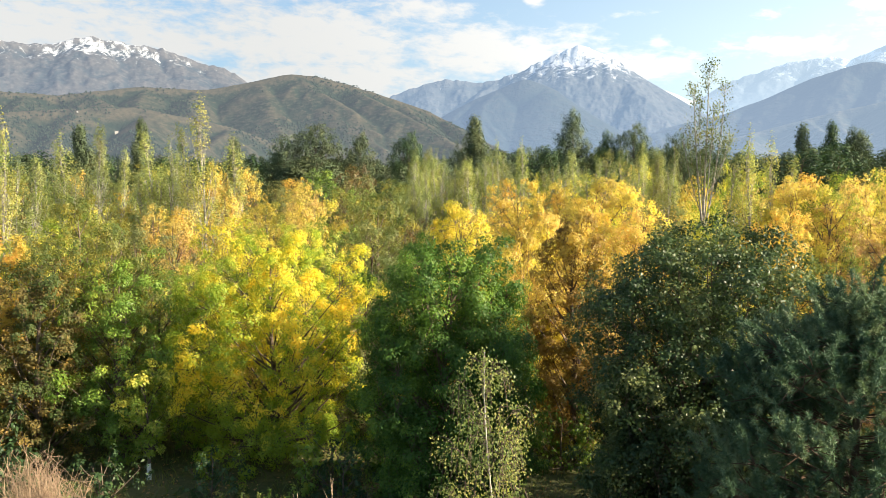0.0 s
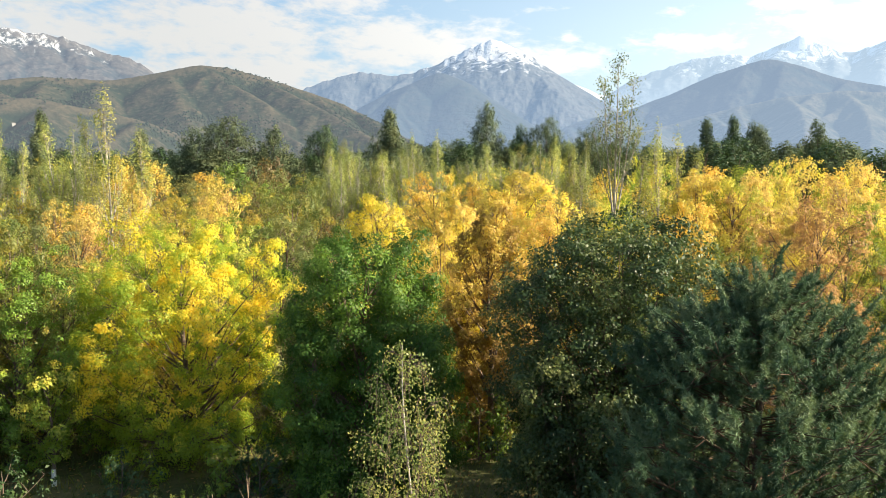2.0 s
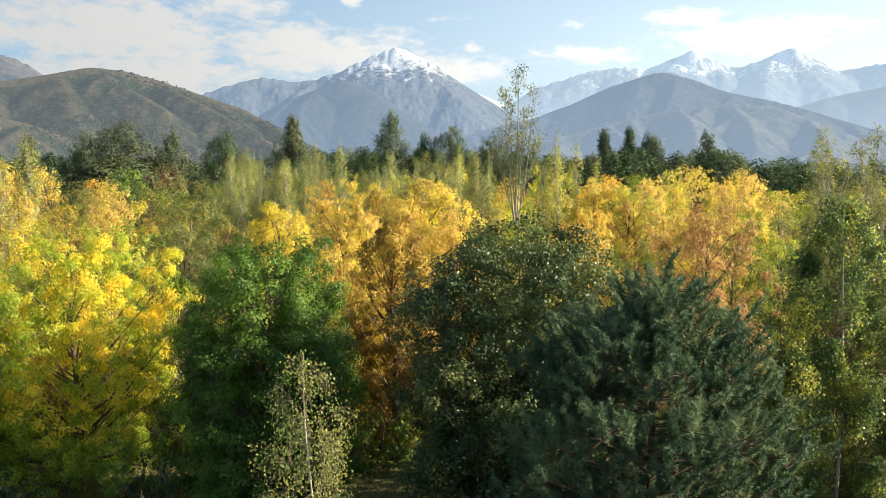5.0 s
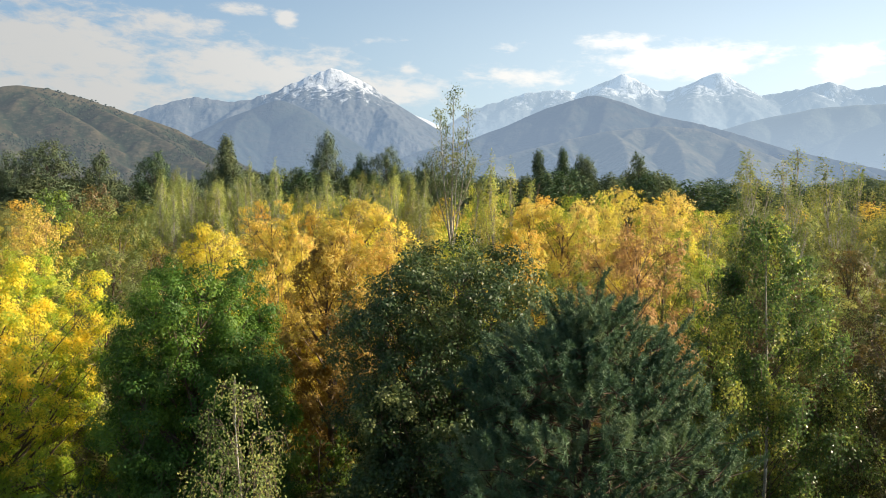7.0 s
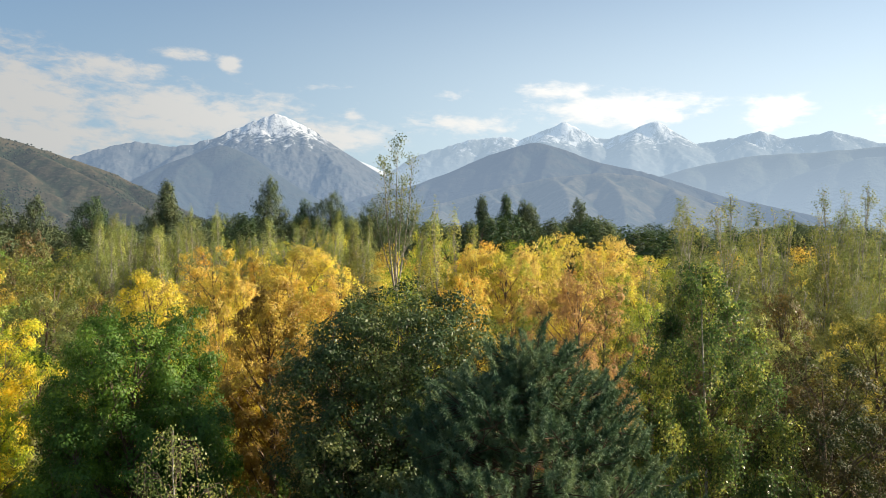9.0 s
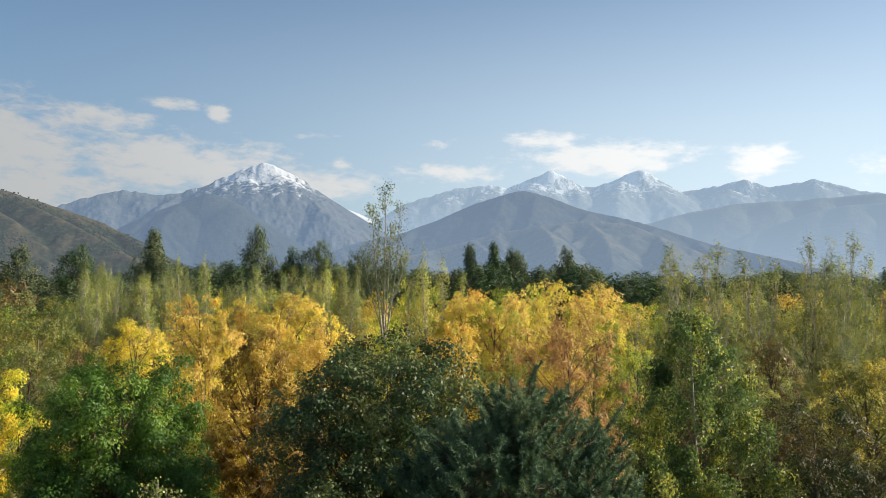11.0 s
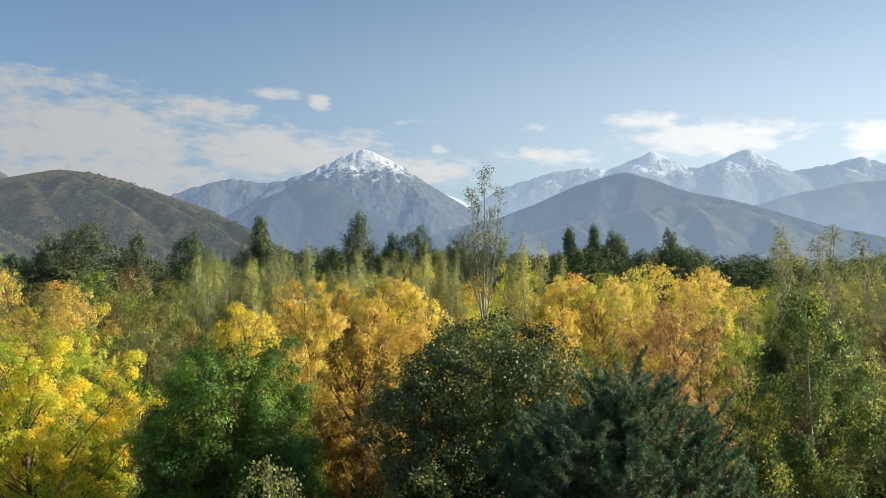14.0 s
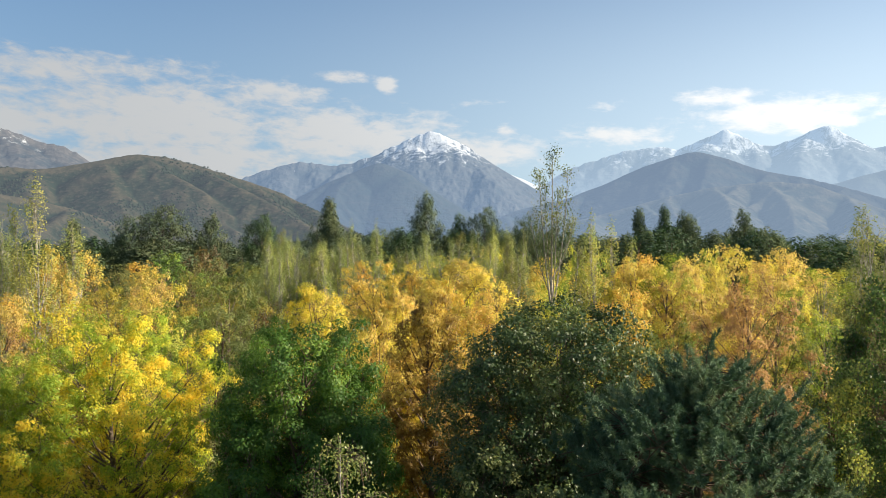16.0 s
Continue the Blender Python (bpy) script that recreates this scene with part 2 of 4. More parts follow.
YELLOW, GOLD, ORANGE, RUST = (0.78, 0.66, 0.12), (0.74, 0.58, 0.18), (0.69, 0.48, 0.16), (0.43, 0.27, 0.12)
LIME, GRASS_GREEN, DARK_GREEN = (0.41, 0.43, 0.085), (0.22, 0.31, 0.045), (0.040, 0.080, 0.030)
LEAVES = {
    "yellow": leaf_material("leaves_yellow", ((0.30, 0.40, 0.055), (0.76, 0.65, 0.08), (0.82, 0.62, 0.08)), 0.75, jitter=0.12, through_light=0.60, green_below=(0.4, 2.9)),
    "gold": leaf_material("leaves_gold", (YELLOW, GOLD, ORANGE), 0.6),
    "orange": leaf_material("leaves_orange", (GOLD, ORANGE, RUST), 0.6),
    "rust": leaf_material("leaves_rust", ((0.34, 0.21, 0.095), (0.43, 0.26, 0.12), (0.54, 0.35, 0.15)), 0.8),
    "gold_rust": leaf_material("leaves_gold_rust", ((0.34, 0.23, 0.07), (0.66, 0.49, 0.13), (0.78, 0.61, 0.15)), 0.8, green_below=(1.5, 5.0)),
    # Darker leaves low in this crown stand in for the shade there.
    "shaded_gold": leaf_material("leaves_shaded_gold", ((0.14, 0.15, 0.045), (0.40, 0.34, 0.08), (0.66, 0.52, 0.11)), 0.8, green_below=(2.0, 5.6)),
    "bright": leaf_material("leaves_bright_yellow", ((0.62, 0.55, 0.08), (0.80, 0.66, 0.10), (0.82, 0.62, 0.10)), 0.8),
    "pale": leaf_material("leaves_pale_gold", ((0.62, 0.52, 0.12), (0.74, 0.52, 0.11), (0.70, 0.42, 0.10)), 0.6),
    "lime": leaf_material("leaves_lime", (GRASS_GREEN, LIME, YELLOW), 0.6),
    "olive": leaf_material("leaves_olive", ((0.14, 0.19, 0.055), (0.25, 0.26, 0.07), (0.44, 0.36, 0.07)), 0.6),
    "green": leaf_material("leaves_green", ((0.125, 0.21, 0.034), (0.16, 0.26, 0.038), (0.28, 0.35, 0.05)), 0.8, 0.42, 0.24),
    "maple": leaf_material("leaves_maple", ((0.070, 0.150, 0.030), (0.100, 0.205, 0.036), (0.20, 0.33, 0.05)), 0.8, 0.45, 0.44),
    "dark": leaf_material("leaves_dark", (DARK_GREEN, (0.045, 0.085, 0.028), (0.07, 0.11, 0.03)), 0.8, 0.50, 0.25),
    "birch": leaf_material("leaves_birch", ((0.19, 0.25, 0.080), (0.29, 0.34, 0.11), (0.44, 0.44, 0.14)), 1.2, 0.42),
    "birch_dark": leaf_material("leaves_birch_green", ((0.078, 0.135, 0.046), (0.165, 0.240, 0.076), (0.40, 0.41, 0.105)), 1.4, 0.34, 0.50),
    "brown": leaf_material("leaves_brown", ((0.15, 0.10, 0.05), (0.13, 0.13, 0.048), (0.29, 0.19, 0.06)), 0.9, 0.4, 0.35),
    "umber": leaf_material("leaves_umber", ((0.065, 0.095, 0.024), (0.145, 0.115, 0.036), (0.32, 0.22, 0.055)), 0.7, 0.60, 0.35),
    # Umber darkened: the shade this shrub stands in is put into its leaves.
    "dusky": leaf_material("leaves_shaded_brown", ((0.045, 0.065, 0.022), (0.085, 0.072, 0.028), (0.21, 0.155, 0.055)), 0.7, 0.60, 0.30),
    "oleaster": leaf_material("leaves_oleaster", ((0.052, 0.090, 0.036), (0.085, 0.130, 0.045), (0.19, 0.22, 0.078)), 0.8, 0.42, 0.32, sheen=0.30),
    "pale_lime": leaf_material("leaves_pale_lime", ((0.33, 0.37, 0.11), (0.45, 0.44, 0.13), (0.56, 0.51, 0.13)), 0.5, 0.45, 0.42),
    "pine": leaf_material("needles_pine", ((0.062, 0.120, 0.064), (0.112, 0.185, 0.098), (0.22, 0.295, 0.160)), 1.2, 0.6, 0.20),
    "dull": leaf_material("leaves_dull_green", ((0.17, 0.21, 0.08), (0.24, 0.27, 0.10), (0.34, 0.33, 0.11)), 0.7),
    "willow": leaf_material("leaves_willow", ((0.20, 0.23, 0.09), (0.26, 0.27, 0.10), (0.33, 0.31, 0.11)), 0.5),
    "aspen": leaf_material("leaves_aspen", ((0.10, 0.13, 0.06), (0.15, 0.18, 0.07), (0.26, 0.25, 0.08)), 1.2, 0.45),
    "far": leaf_material("leaves_far", ((0.085, 0.115, 0.066), (0.110, 0.145, 0.078), (0.155, 0.175, 0.090)), 0.25, 0.9, 0.25, 0.08, sheen=0.08),
    "far_poplar": leaf_material("leaves_far_poplar", ((0.25, 0.30, 0.11), (0.34, 0.38, 0.13), (0.44, 0.45, 0.14)), 0.4, 0.5, 0.5),
}
BARK = plain_material("bark_brown", (0.09, 0.065, 0.045), (0.17, 0.13, 0.10), 6.0)
BARK_WHITE = plain_material("bark_white", (0.20, 0.18, 0.15), (0.46, 0.43, 0.37), 5.0)
BARK_PINE = plain_material("bark_pine", (0.060, 0.042, 0.032), (0.120, 0.080, 0.056), 6.0)
TWIG = plain_material("twig_dry", (0.24, 0.165, 0.110), (0.37, 0.265, 0.175), 6.0)
WHITEWASH = plain_material("whitewash", (0.52, 0.50, 0.46), (0.72, 0.71, 0.68), 12.0)
GROUND = plain_material("ground_grass", (0.060, 0.075, 0.026), (0.150, 0.135, 0.058), 0.35, 1.0, 0.6, 0.06, "Object", 14.0)


# ---------------------------------------------------------------- land
def lattice(ix, iy, seed):
    h = (ix * 374761393 + iy * 668265263 + seed * 974634613) & 0xFFFFFFFF
    h = ((h ^ (h >> 13)) * 1274126177) & 0xFFFFFFFF
    return ((h ^ (h >> 16)) & 0xFFFF) / 65535.0


def value_noise(x, y, seed):
    ix, iy = np.floor(x).astype(np.int64), np.floor(y).astype(np.int64)
    fx, fy = x - ix, y - iy
    fx, fy = fx * fx * (3 - 2 * fx), fy * fy * (3 - 2 * fy)
    a, b = lattice(ix, iy, seed), lattice(ix + 1, iy, seed)
    c, d = lattice(ix, iy + 1, seed), lattice(ix + 1, iy + 1, seed)
    return (a * (1 - fx) + b * fx) * (1 - fy) + (c * (1 - fx) + d * fx) * fy


def fractal(x, y, seed, octaves=5, ridged=False):
    total, size, weight = 0, 1.0, 0.5
    for k in range(octaves):
        v = value_noise(x * size, y * size, seed + 17 * k)
        total = total + weight * ((1 - np.abs(2 * v - 1)) if ridged else v)
        size, weight = size * 2.03, weight * 0.5
    return total


def grid_mesh(name, points, nu, nv, mat, smooth=True):
    mesh = bpy.data.meshes.new(name)
    i = np.arange(nu * nv).reshape(nv, nu)
    quads = np.stack([i[:-1, :-1], i[:-1, 1:], i[1:, 1:], i[1:, :-1]], -1).reshape(-1, 4)
    fill_mesh(mesh, points.reshape(-1, 3), quads)
    if smooth:
        mesh.polygons.foreach_set("use_smooth", np.ones(len(quads), bool))
    mesh.materials.append(mat)
    return mesh


def fill_mesh(mesh, verts, faces):
    n, k = faces.shape
    mesh.vertices.add(len(verts))
    mesh.vertices.foreach_set("co", np.ascontiguousarray(verts, np.float32).ravel())
    mesh.loops.add(n * k)
    mesh.loops.foreach_set("vertex_index", np.ascontiguousarray(faces, np.int32).ravel())
    mesh.polygons.add(n)
    mesh.polygons.foreach_set("loop_start", np.arange(0, n * k, k, dtype=np.int32))
    mesh.update(calc_edges=True)
    mesh.validate()


def make_ground():
    ring = np.concatenate([np.linspace(0, 60, 41), np.geomspace(66, 4800, 40)])
    turn = np.linspace(0, 2 * np.pi, 181)
    r, a = np.meshgrid(ring, turn)
    x, y = r * np.sin(a), r * np.cos(a)
    z = (fractal(x / 9, y / 9, 3, 4) - 0.5) * 0.5 * np.clip(r / 20, 0, 1)
    mesh = grid_mesh("ground", np.stack([x, y, z], -1), len(ring), len(turn), GROUND)
    tagged(new("ground", mesh), "dry autumn grass and fallen leaves between the trees", "ground", kind="structure")


make_ground()


def mountain_range(name, label, crest, dist, depth, mat, seed, rough=0.06, spacing=3.0, steps=(520, 120), soft=0.0, steep=0.62, grain=0.05, swing=0.5):
    """A range of mountains whose crest is placed to fit the skyline in the camera's view, through summits and saddles
    (bearing in degrees, angle of its height in degrees); spurs run down from the crest, and ribs branch off them.
    """
    rng = np.random.default_rng(seed)
    bear, rise = np.array(crest).T
    az = np.linspace(bear[0] - 1.0, bear[-1] + 1.0, steps[0])
    v = np.linspace(0, 1.1, steps[1])
    line = np.interp(az, bear, rise)
    if soft:
        k = max(1, int(soft / (az[1] - az[0])))
        line = np.convolve(np.pad(line, k, "edge"), np.hanning(2 * k + 1) / np.hanning(2 * k + 1).sum(), "valid")
    top = np.tan(np.radians(line)) * dist
    top = top + (fractal(az * 1.6, az * 0 + 3, seed, 5, True) - 0.62) * rough * top.max()
    along, out = np.radians(az) * dist, depth * (1 - v)          # metres along the crest, and from it towards the plain
    X, Y = np.meshgrid(along, out)
    Z = np.zeros_like(X)
    cell = along[1] - along[0]

    def raise_point(x, y, h, m, r):
        """Lift the land to a hilltop of height h at (x, y) with slope m."""
        if h <= 2:
            return
        wide = h / m + r
        i, j = max(0, int((x - wide - along[0]) / cell)), min(len(along), int((x + wide - along[0]) / cell) + 2)
        if j > i:
            d = np.sqrt((X[:, i:j] - x) ** 2 + (Y[:, i:j] - y) ** 2 + r * r) - r
            np.maximum(Z[:, i:j], h - m * d, out=Z[:, i:j])

    for i in range(0, len(along), 2):
        raise_point(along[i], 0.0, top[i], 1.3, depth * 0.004)
    gap = np.radians(spacing) * dist
    step = gap * 0.10
    x0 = along[0] + gap * 0.3
    while x0 < along[-1]:
        h0 = np.interp(x0, along, top)
        reach = depth * rng.uniform(0.65, 1.0)
        lean, wave, bend = rng.normal(0, swing), rng.uniform(0, 6.28), rng.uniform(0.5, 1.5)
        power = rng.uniform(0.95, 1.35)
        y, k = 0.0, 0
        while y < reach:
            q = y / reach
            x = x0 + lean * y * 0.6 + gap * 0.35 * (np.sin(wave + bend * 4 * q) - np.sin(wave))
            h = min(h0, np.interp(x, along, top) + 0.1 * h0) * ((1 - q) ** power * 0.97 + 0.04 * np.sin(wave + 9 * q) * q * (1 - q) * 2)
            raise_point(x, y, h, steep, gap * 0.05)
            if k % 4 == 2:                                      # a rib on either side
                for side in (-1, 1):
                    if rng.uniform() < 0.8:
                        long, turn, fall = gap * rng.uniform(0.25, 0.6) * (0.5 + q), rng.uniform(0.5, 1.1), rng.uniform(0.30, 0.46)
                        for t in np.arange(step, long, step):
                            raise_point(x + side * t * np.sin(turn), y + t * np.cos(turn), h * (1 - 0.02 * t / gap) - t * fall, steep * 1.1, gap * 0.03)
            y, k = y + step, k + 1
        x0 += gap * rng.uniform(0.6, 1.3)
    near = np.clip(1 - Y / depth, 0, 1)
    wear = fractal(X / (gap * 0.22), Y / (gap * 0.30), seed + 9, 5) - 0.5
    Z = Z + wear * grain * top.mean() * np.clip(Y / depth * 8, 0.12, 1) * np.clip(near * 4, 0, 1)
    Z = np.where(Y < 0, np.minimum(Z, top[None] * (1 + Y / depth * 1.5)), Z)
    for _ in range(5 if steps[1] < 100 else 2 if soft else 1):  # worn slopes
        p = np.pad(Z, 1, "edge")
        Z = (p[:-2, 1:-1] + p[2:, 1:-1] + p[1:-1, :-2] + p[1:-1, 2:] + 2 * Z) / 6
    wide = Z.copy()
    for _ in range(10):
        p = np.pad(wide, 2, "edge")
        wide = (p[:-4, 2:-2] + p[4:, 2:-2] + p[2:-2, :-4] + p[2:-2, 4:] + p[2:-2, 2:-2]) / 5
    spur = np.clip((Z - wide) / ((Z - wide).std() + 1e-6), -2.5, 2.5) * 0.07
    D, A = dist - Y, np.radians(np.broadcast_to(az, X.shape))
    mesh = grid_mesh(name, np.stack([D * np.sin(A), D * np.cos(A), EYE * near + Z - 1.0], -1), steps[0], steps[1], mat)
    mesh.attributes.new("spur", "FLOAT", "POINT").data.foreach_set("value", spur.astype(np.float32).ravel())
    return tagged(new(name, mesh), label, "mountain", kind="structure")


# Haze is put into every slope as emission; most of the blue is that.
HAZE_BLUE_ROCK = slope_material("slope_far_rock", (0.085, 0.10, 0.105), (0.12, 0.13, 0.13), (0.17, 0.17, 0.165), 0.006, 520.0, 22.0, air=0.60, haze_glow=(0.140, 0.205, 0.300))
HAZE_BLUE_WOOD = slope_material("slope_far_wood", (0.045, 0.068, 0.064), (0.065, 0.085, 0.075), (0.10, 0.105, 0.09), 0.006, air=0.66, haze_glow=(0.122, 0.172, 0.250))
HAZED_ROCK = slope_material("slope_hazed_rock", (0.13, 0.155, 0.17), (0.17, 0.19, 0.20), (0.22, 0.23, 0.24), 0.005, 555.0, 24.0, air=0.74, haze_glow=(0.260, 0.350, 0.450), haze=0.12)
HAZED_WOOD = slope_material("slope_hazed_wood", (0.08, 0.10, 0.09), (0.10, 0.12, 0.10), (0.14, 0.15, 0.13), 0.005, air=0.68, haze_glow=(0.235, 0.312, 0.405), haze=0.16)
DUSK_WOOD = slope_material("slope_dusky_wood", (0.045, 0.065, 0.060), (0.075, 0.085, 0.070), (0.12, 0.115, 0.09), 0.0035, air=0.69, haze_glow=(0.142, 0.196, 0.274))
# The pale rock tone on the spurs partly stands in for sunlit patches.
GREY_WOOD = slope_material("slope_grey_wood", (0.050, 0.066, 0.055), (0.115, 0.115, 0.085), (0.24, 0.215, 0.16), 0.005, air=0.65, haze_glow=(0.146, 0.200, 0.272), haze=0.10)
BROWN_HILL = slope_material("slope_brown", (0.022, 0.036, 0.024), (0.062, 0.060, 0.040), (0.120, 0.100, 0.066), 0.014, air=0.40, haze_glow=(0.098, 0.120, 0.148), haze=0.0, patch=0.54)
LEFT_ROCK = slope_material("slope_left_rock", (0.050, 0.064, 0.070), (0.085, 0.086, 0.082), (0.165, 0.150, 0.138), 0.007, 462.0, 18.0, air=0.50, haze_glow=(0.118, 0.152, 0.208))
SNOW = slope_material("slope_snow", (0.45, 0.48, 0.52), (0.62, 0.64, 0.67), (0.32, 0.36, 0.41), 0.006, air=0.55, haze_glow=(0.34, 0.41, 0.49))

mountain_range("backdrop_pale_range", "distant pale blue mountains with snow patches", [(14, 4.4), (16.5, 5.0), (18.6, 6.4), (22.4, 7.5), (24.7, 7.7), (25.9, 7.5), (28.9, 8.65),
               (30.9, 7.6), (31.8, 7.4), (35.0, 8.6), (37.5, 6.9), (40.0, 7.3), (41.5, 7.6), (43.0, 7.0), (45.7, 7.4), (48.7, 6.4), (56, 5.5)], 4400, 1200, HAZED_ROCK, 11, 0.024, 2.6)
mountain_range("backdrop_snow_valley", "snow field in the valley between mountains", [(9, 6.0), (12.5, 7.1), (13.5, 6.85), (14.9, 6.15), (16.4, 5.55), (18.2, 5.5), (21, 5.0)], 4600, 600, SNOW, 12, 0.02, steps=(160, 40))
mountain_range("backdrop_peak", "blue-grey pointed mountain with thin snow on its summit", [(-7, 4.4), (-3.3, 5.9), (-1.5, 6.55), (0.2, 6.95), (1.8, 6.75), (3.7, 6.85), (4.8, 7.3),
               (6.3, 7.9), (8.2, 8.75), (9.3, 9.15), (10.5, 8.6), (12.0, 7.8), (13.8, 6.5), (15.7, 5.0), (17.1, 3.5), (19, 2)], 4000, 1300, HAZE_BLUE_ROCK, 21, 0.030, 2.2, grain=0.06, steps=(620, 150))
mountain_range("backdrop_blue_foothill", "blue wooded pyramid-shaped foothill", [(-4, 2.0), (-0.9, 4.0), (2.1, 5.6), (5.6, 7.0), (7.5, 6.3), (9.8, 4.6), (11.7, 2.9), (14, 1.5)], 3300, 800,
               HAZE_BLUE_WOOD, 23, 0.010, 3.0, soft=0.7, grain=0.04)
mountain_range("backdrop_veiled_ridge", "pale hazy wooded ridge", [(32, 3.6), (34.6, 4.9), (38.2, 5.8), (41.7, 6.3), (45.0, 6.3), (48.7, 6.5), (58, 6)], 3600, 700, HAZED_WOOD, 31, 0.012, 3.0, soft=0.8, steps=(260, 60))
mountain_range("backdrop_near_ridge", "pale blue wooded lower ridge", [(36, 2.0), (39.3, 3.5), (41.7, 4.2), (45.0, 5.3), (47.2, 5.8), (48.7, 5.9), (58, 6)], 3200, 600, HAZED_WOOD, 33, 0.012, 3.0, soft=0.8, steps=(260, 60))
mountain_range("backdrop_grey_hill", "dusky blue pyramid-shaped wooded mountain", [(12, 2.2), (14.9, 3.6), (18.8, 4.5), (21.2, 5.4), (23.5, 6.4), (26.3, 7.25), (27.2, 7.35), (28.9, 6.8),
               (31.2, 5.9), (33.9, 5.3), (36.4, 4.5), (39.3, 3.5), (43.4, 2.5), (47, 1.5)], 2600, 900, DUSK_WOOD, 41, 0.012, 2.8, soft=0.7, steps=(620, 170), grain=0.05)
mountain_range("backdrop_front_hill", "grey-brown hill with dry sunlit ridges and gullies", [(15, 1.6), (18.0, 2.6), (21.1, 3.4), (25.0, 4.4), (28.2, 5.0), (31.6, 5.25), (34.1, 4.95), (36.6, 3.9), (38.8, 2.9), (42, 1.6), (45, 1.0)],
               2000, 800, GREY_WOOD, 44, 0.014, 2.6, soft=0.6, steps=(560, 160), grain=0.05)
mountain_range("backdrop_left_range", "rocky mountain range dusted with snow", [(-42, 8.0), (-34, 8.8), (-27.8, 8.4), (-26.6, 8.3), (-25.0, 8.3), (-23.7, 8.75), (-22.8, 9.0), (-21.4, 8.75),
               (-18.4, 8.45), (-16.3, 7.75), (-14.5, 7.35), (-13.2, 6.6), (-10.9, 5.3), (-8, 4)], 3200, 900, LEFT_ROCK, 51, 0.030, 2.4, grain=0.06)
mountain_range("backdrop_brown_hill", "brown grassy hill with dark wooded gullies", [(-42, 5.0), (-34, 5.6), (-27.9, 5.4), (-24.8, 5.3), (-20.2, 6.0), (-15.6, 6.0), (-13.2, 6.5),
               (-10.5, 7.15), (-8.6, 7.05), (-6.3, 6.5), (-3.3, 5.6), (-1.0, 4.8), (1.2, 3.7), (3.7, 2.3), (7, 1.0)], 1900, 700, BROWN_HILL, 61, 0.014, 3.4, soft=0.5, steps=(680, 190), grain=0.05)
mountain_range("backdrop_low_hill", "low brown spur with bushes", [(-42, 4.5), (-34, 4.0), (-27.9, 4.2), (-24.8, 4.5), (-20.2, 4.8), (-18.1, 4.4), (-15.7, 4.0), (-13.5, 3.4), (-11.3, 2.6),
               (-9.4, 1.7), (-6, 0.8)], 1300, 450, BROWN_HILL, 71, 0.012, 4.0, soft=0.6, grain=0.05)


# ---------------------------------------------------------------- trees
def tube(path, radii, sides=5):
    """Points and quads of a tapering tube along a path."""
    path, radii = np.asarray(path, float), np.asarray(radii, float)
    along = np.gradient(path, axis=0)
    along /= np.linalg.norm(along, axis=1)[:, None] + 1e-9
    side = np.cross(along, (0.31, 0.95, 0.05))
    side /= np.linalg.norm(side, axis=1)[:, None] + 1e-9
    up = np.cross(along, side)
    a = np.linspace(0, 2 * np.pi, sides, endpoint=False)
    ring = path[:, None] + radii[:, None, None] * (np.cos(a)[None, :, None] * side[:, None] + np.sin(a)[None, :, None] * up[:, None])
    n = len(path)
    i = np.arange(n * sides).reshape(n, sides)
    j = np.roll(i, -1, axis=1)
    return ring.reshape(-1, 3), np.stack([i[:-1], j[:-1], j[1:], i[1:]], -1).reshape(-1, 4)


def tubes_mesh(name, parts, mat):
    verts, faces, base = [], [], 0
    for v, f in parts:
        verts.append(v)
        faces.append(f + base)
        base += len(v)
    mesh = bpy.data.meshes.new(name)
    fill_mesh(mesh, np.concatenate(verts), np.concatenate(faces))
    mesh.polygons.foreach_set("use_smooth", np.ones(len(mesh.polygons), bool))
    mesh.materials.append(mat)
    return mesh


def unit(v):
    return v / (np.linalg.norm(v, axis=-1, keepdims=True) + 1e-9)


def leaves_mesh(name, rng, centre, out, size, mat, droop=0.4, slim=0.5, loose=0.55, spread=None, turn=None):
    """One small folded blade for every centre, turned to face out, pointing along spread, its tip hanging; turn tells how far each leaf has changed colour."""
    n = len(centre)
    face = unit(out + rng.normal(0, loose, (n, 3)))
    way = rng.normal(0, 0.7, (n, 3)) + (unit(out) * 0.3 if spread is None else spread)
    way[:, 2] -= droop
    way = unit(way - face * (way * face).sum(1, keepdims=True))
    side = np.cross(face, way)
    s = (size * rng.uniform(0.65, 1.25, n))[:, None]
    base, tip = centre - way * s * 0.5, centre + way * s * 0.5 - face * s * 0.14
    left, right = centre - side * s * slim * 0.5 + face * s * 0.07, centre + side * s * slim * 0.5 + face * s * 0.07
    verts = np.stack([base, right, tip, left], 1).reshape(-1, 3)
    mesh = bpy.data.meshes.new(name)
    fill_mesh(mesh, verts, np.arange(4 * n).reshape(n, 4))
    turned = np.repeat(np.full(n, 0.5) if turn is None else turn, 4)
    mesh.attributes.new("turn", "FLOAT", "POINT").data.foreach_set("value", turned.astype(np.float32))
    mesh.materials.append(mat)
    return mesh


def thinned(points, gap):
    """Which of the points to keep so that no two lie nearer than their gap."""
    keep = []
    for i, p in enumerate(points):
        if not keep or (((points[keep] - p) ** 2).sum(1) > gap[i] ** 2).all():
            keep.append(i)
    return np.array(keep)


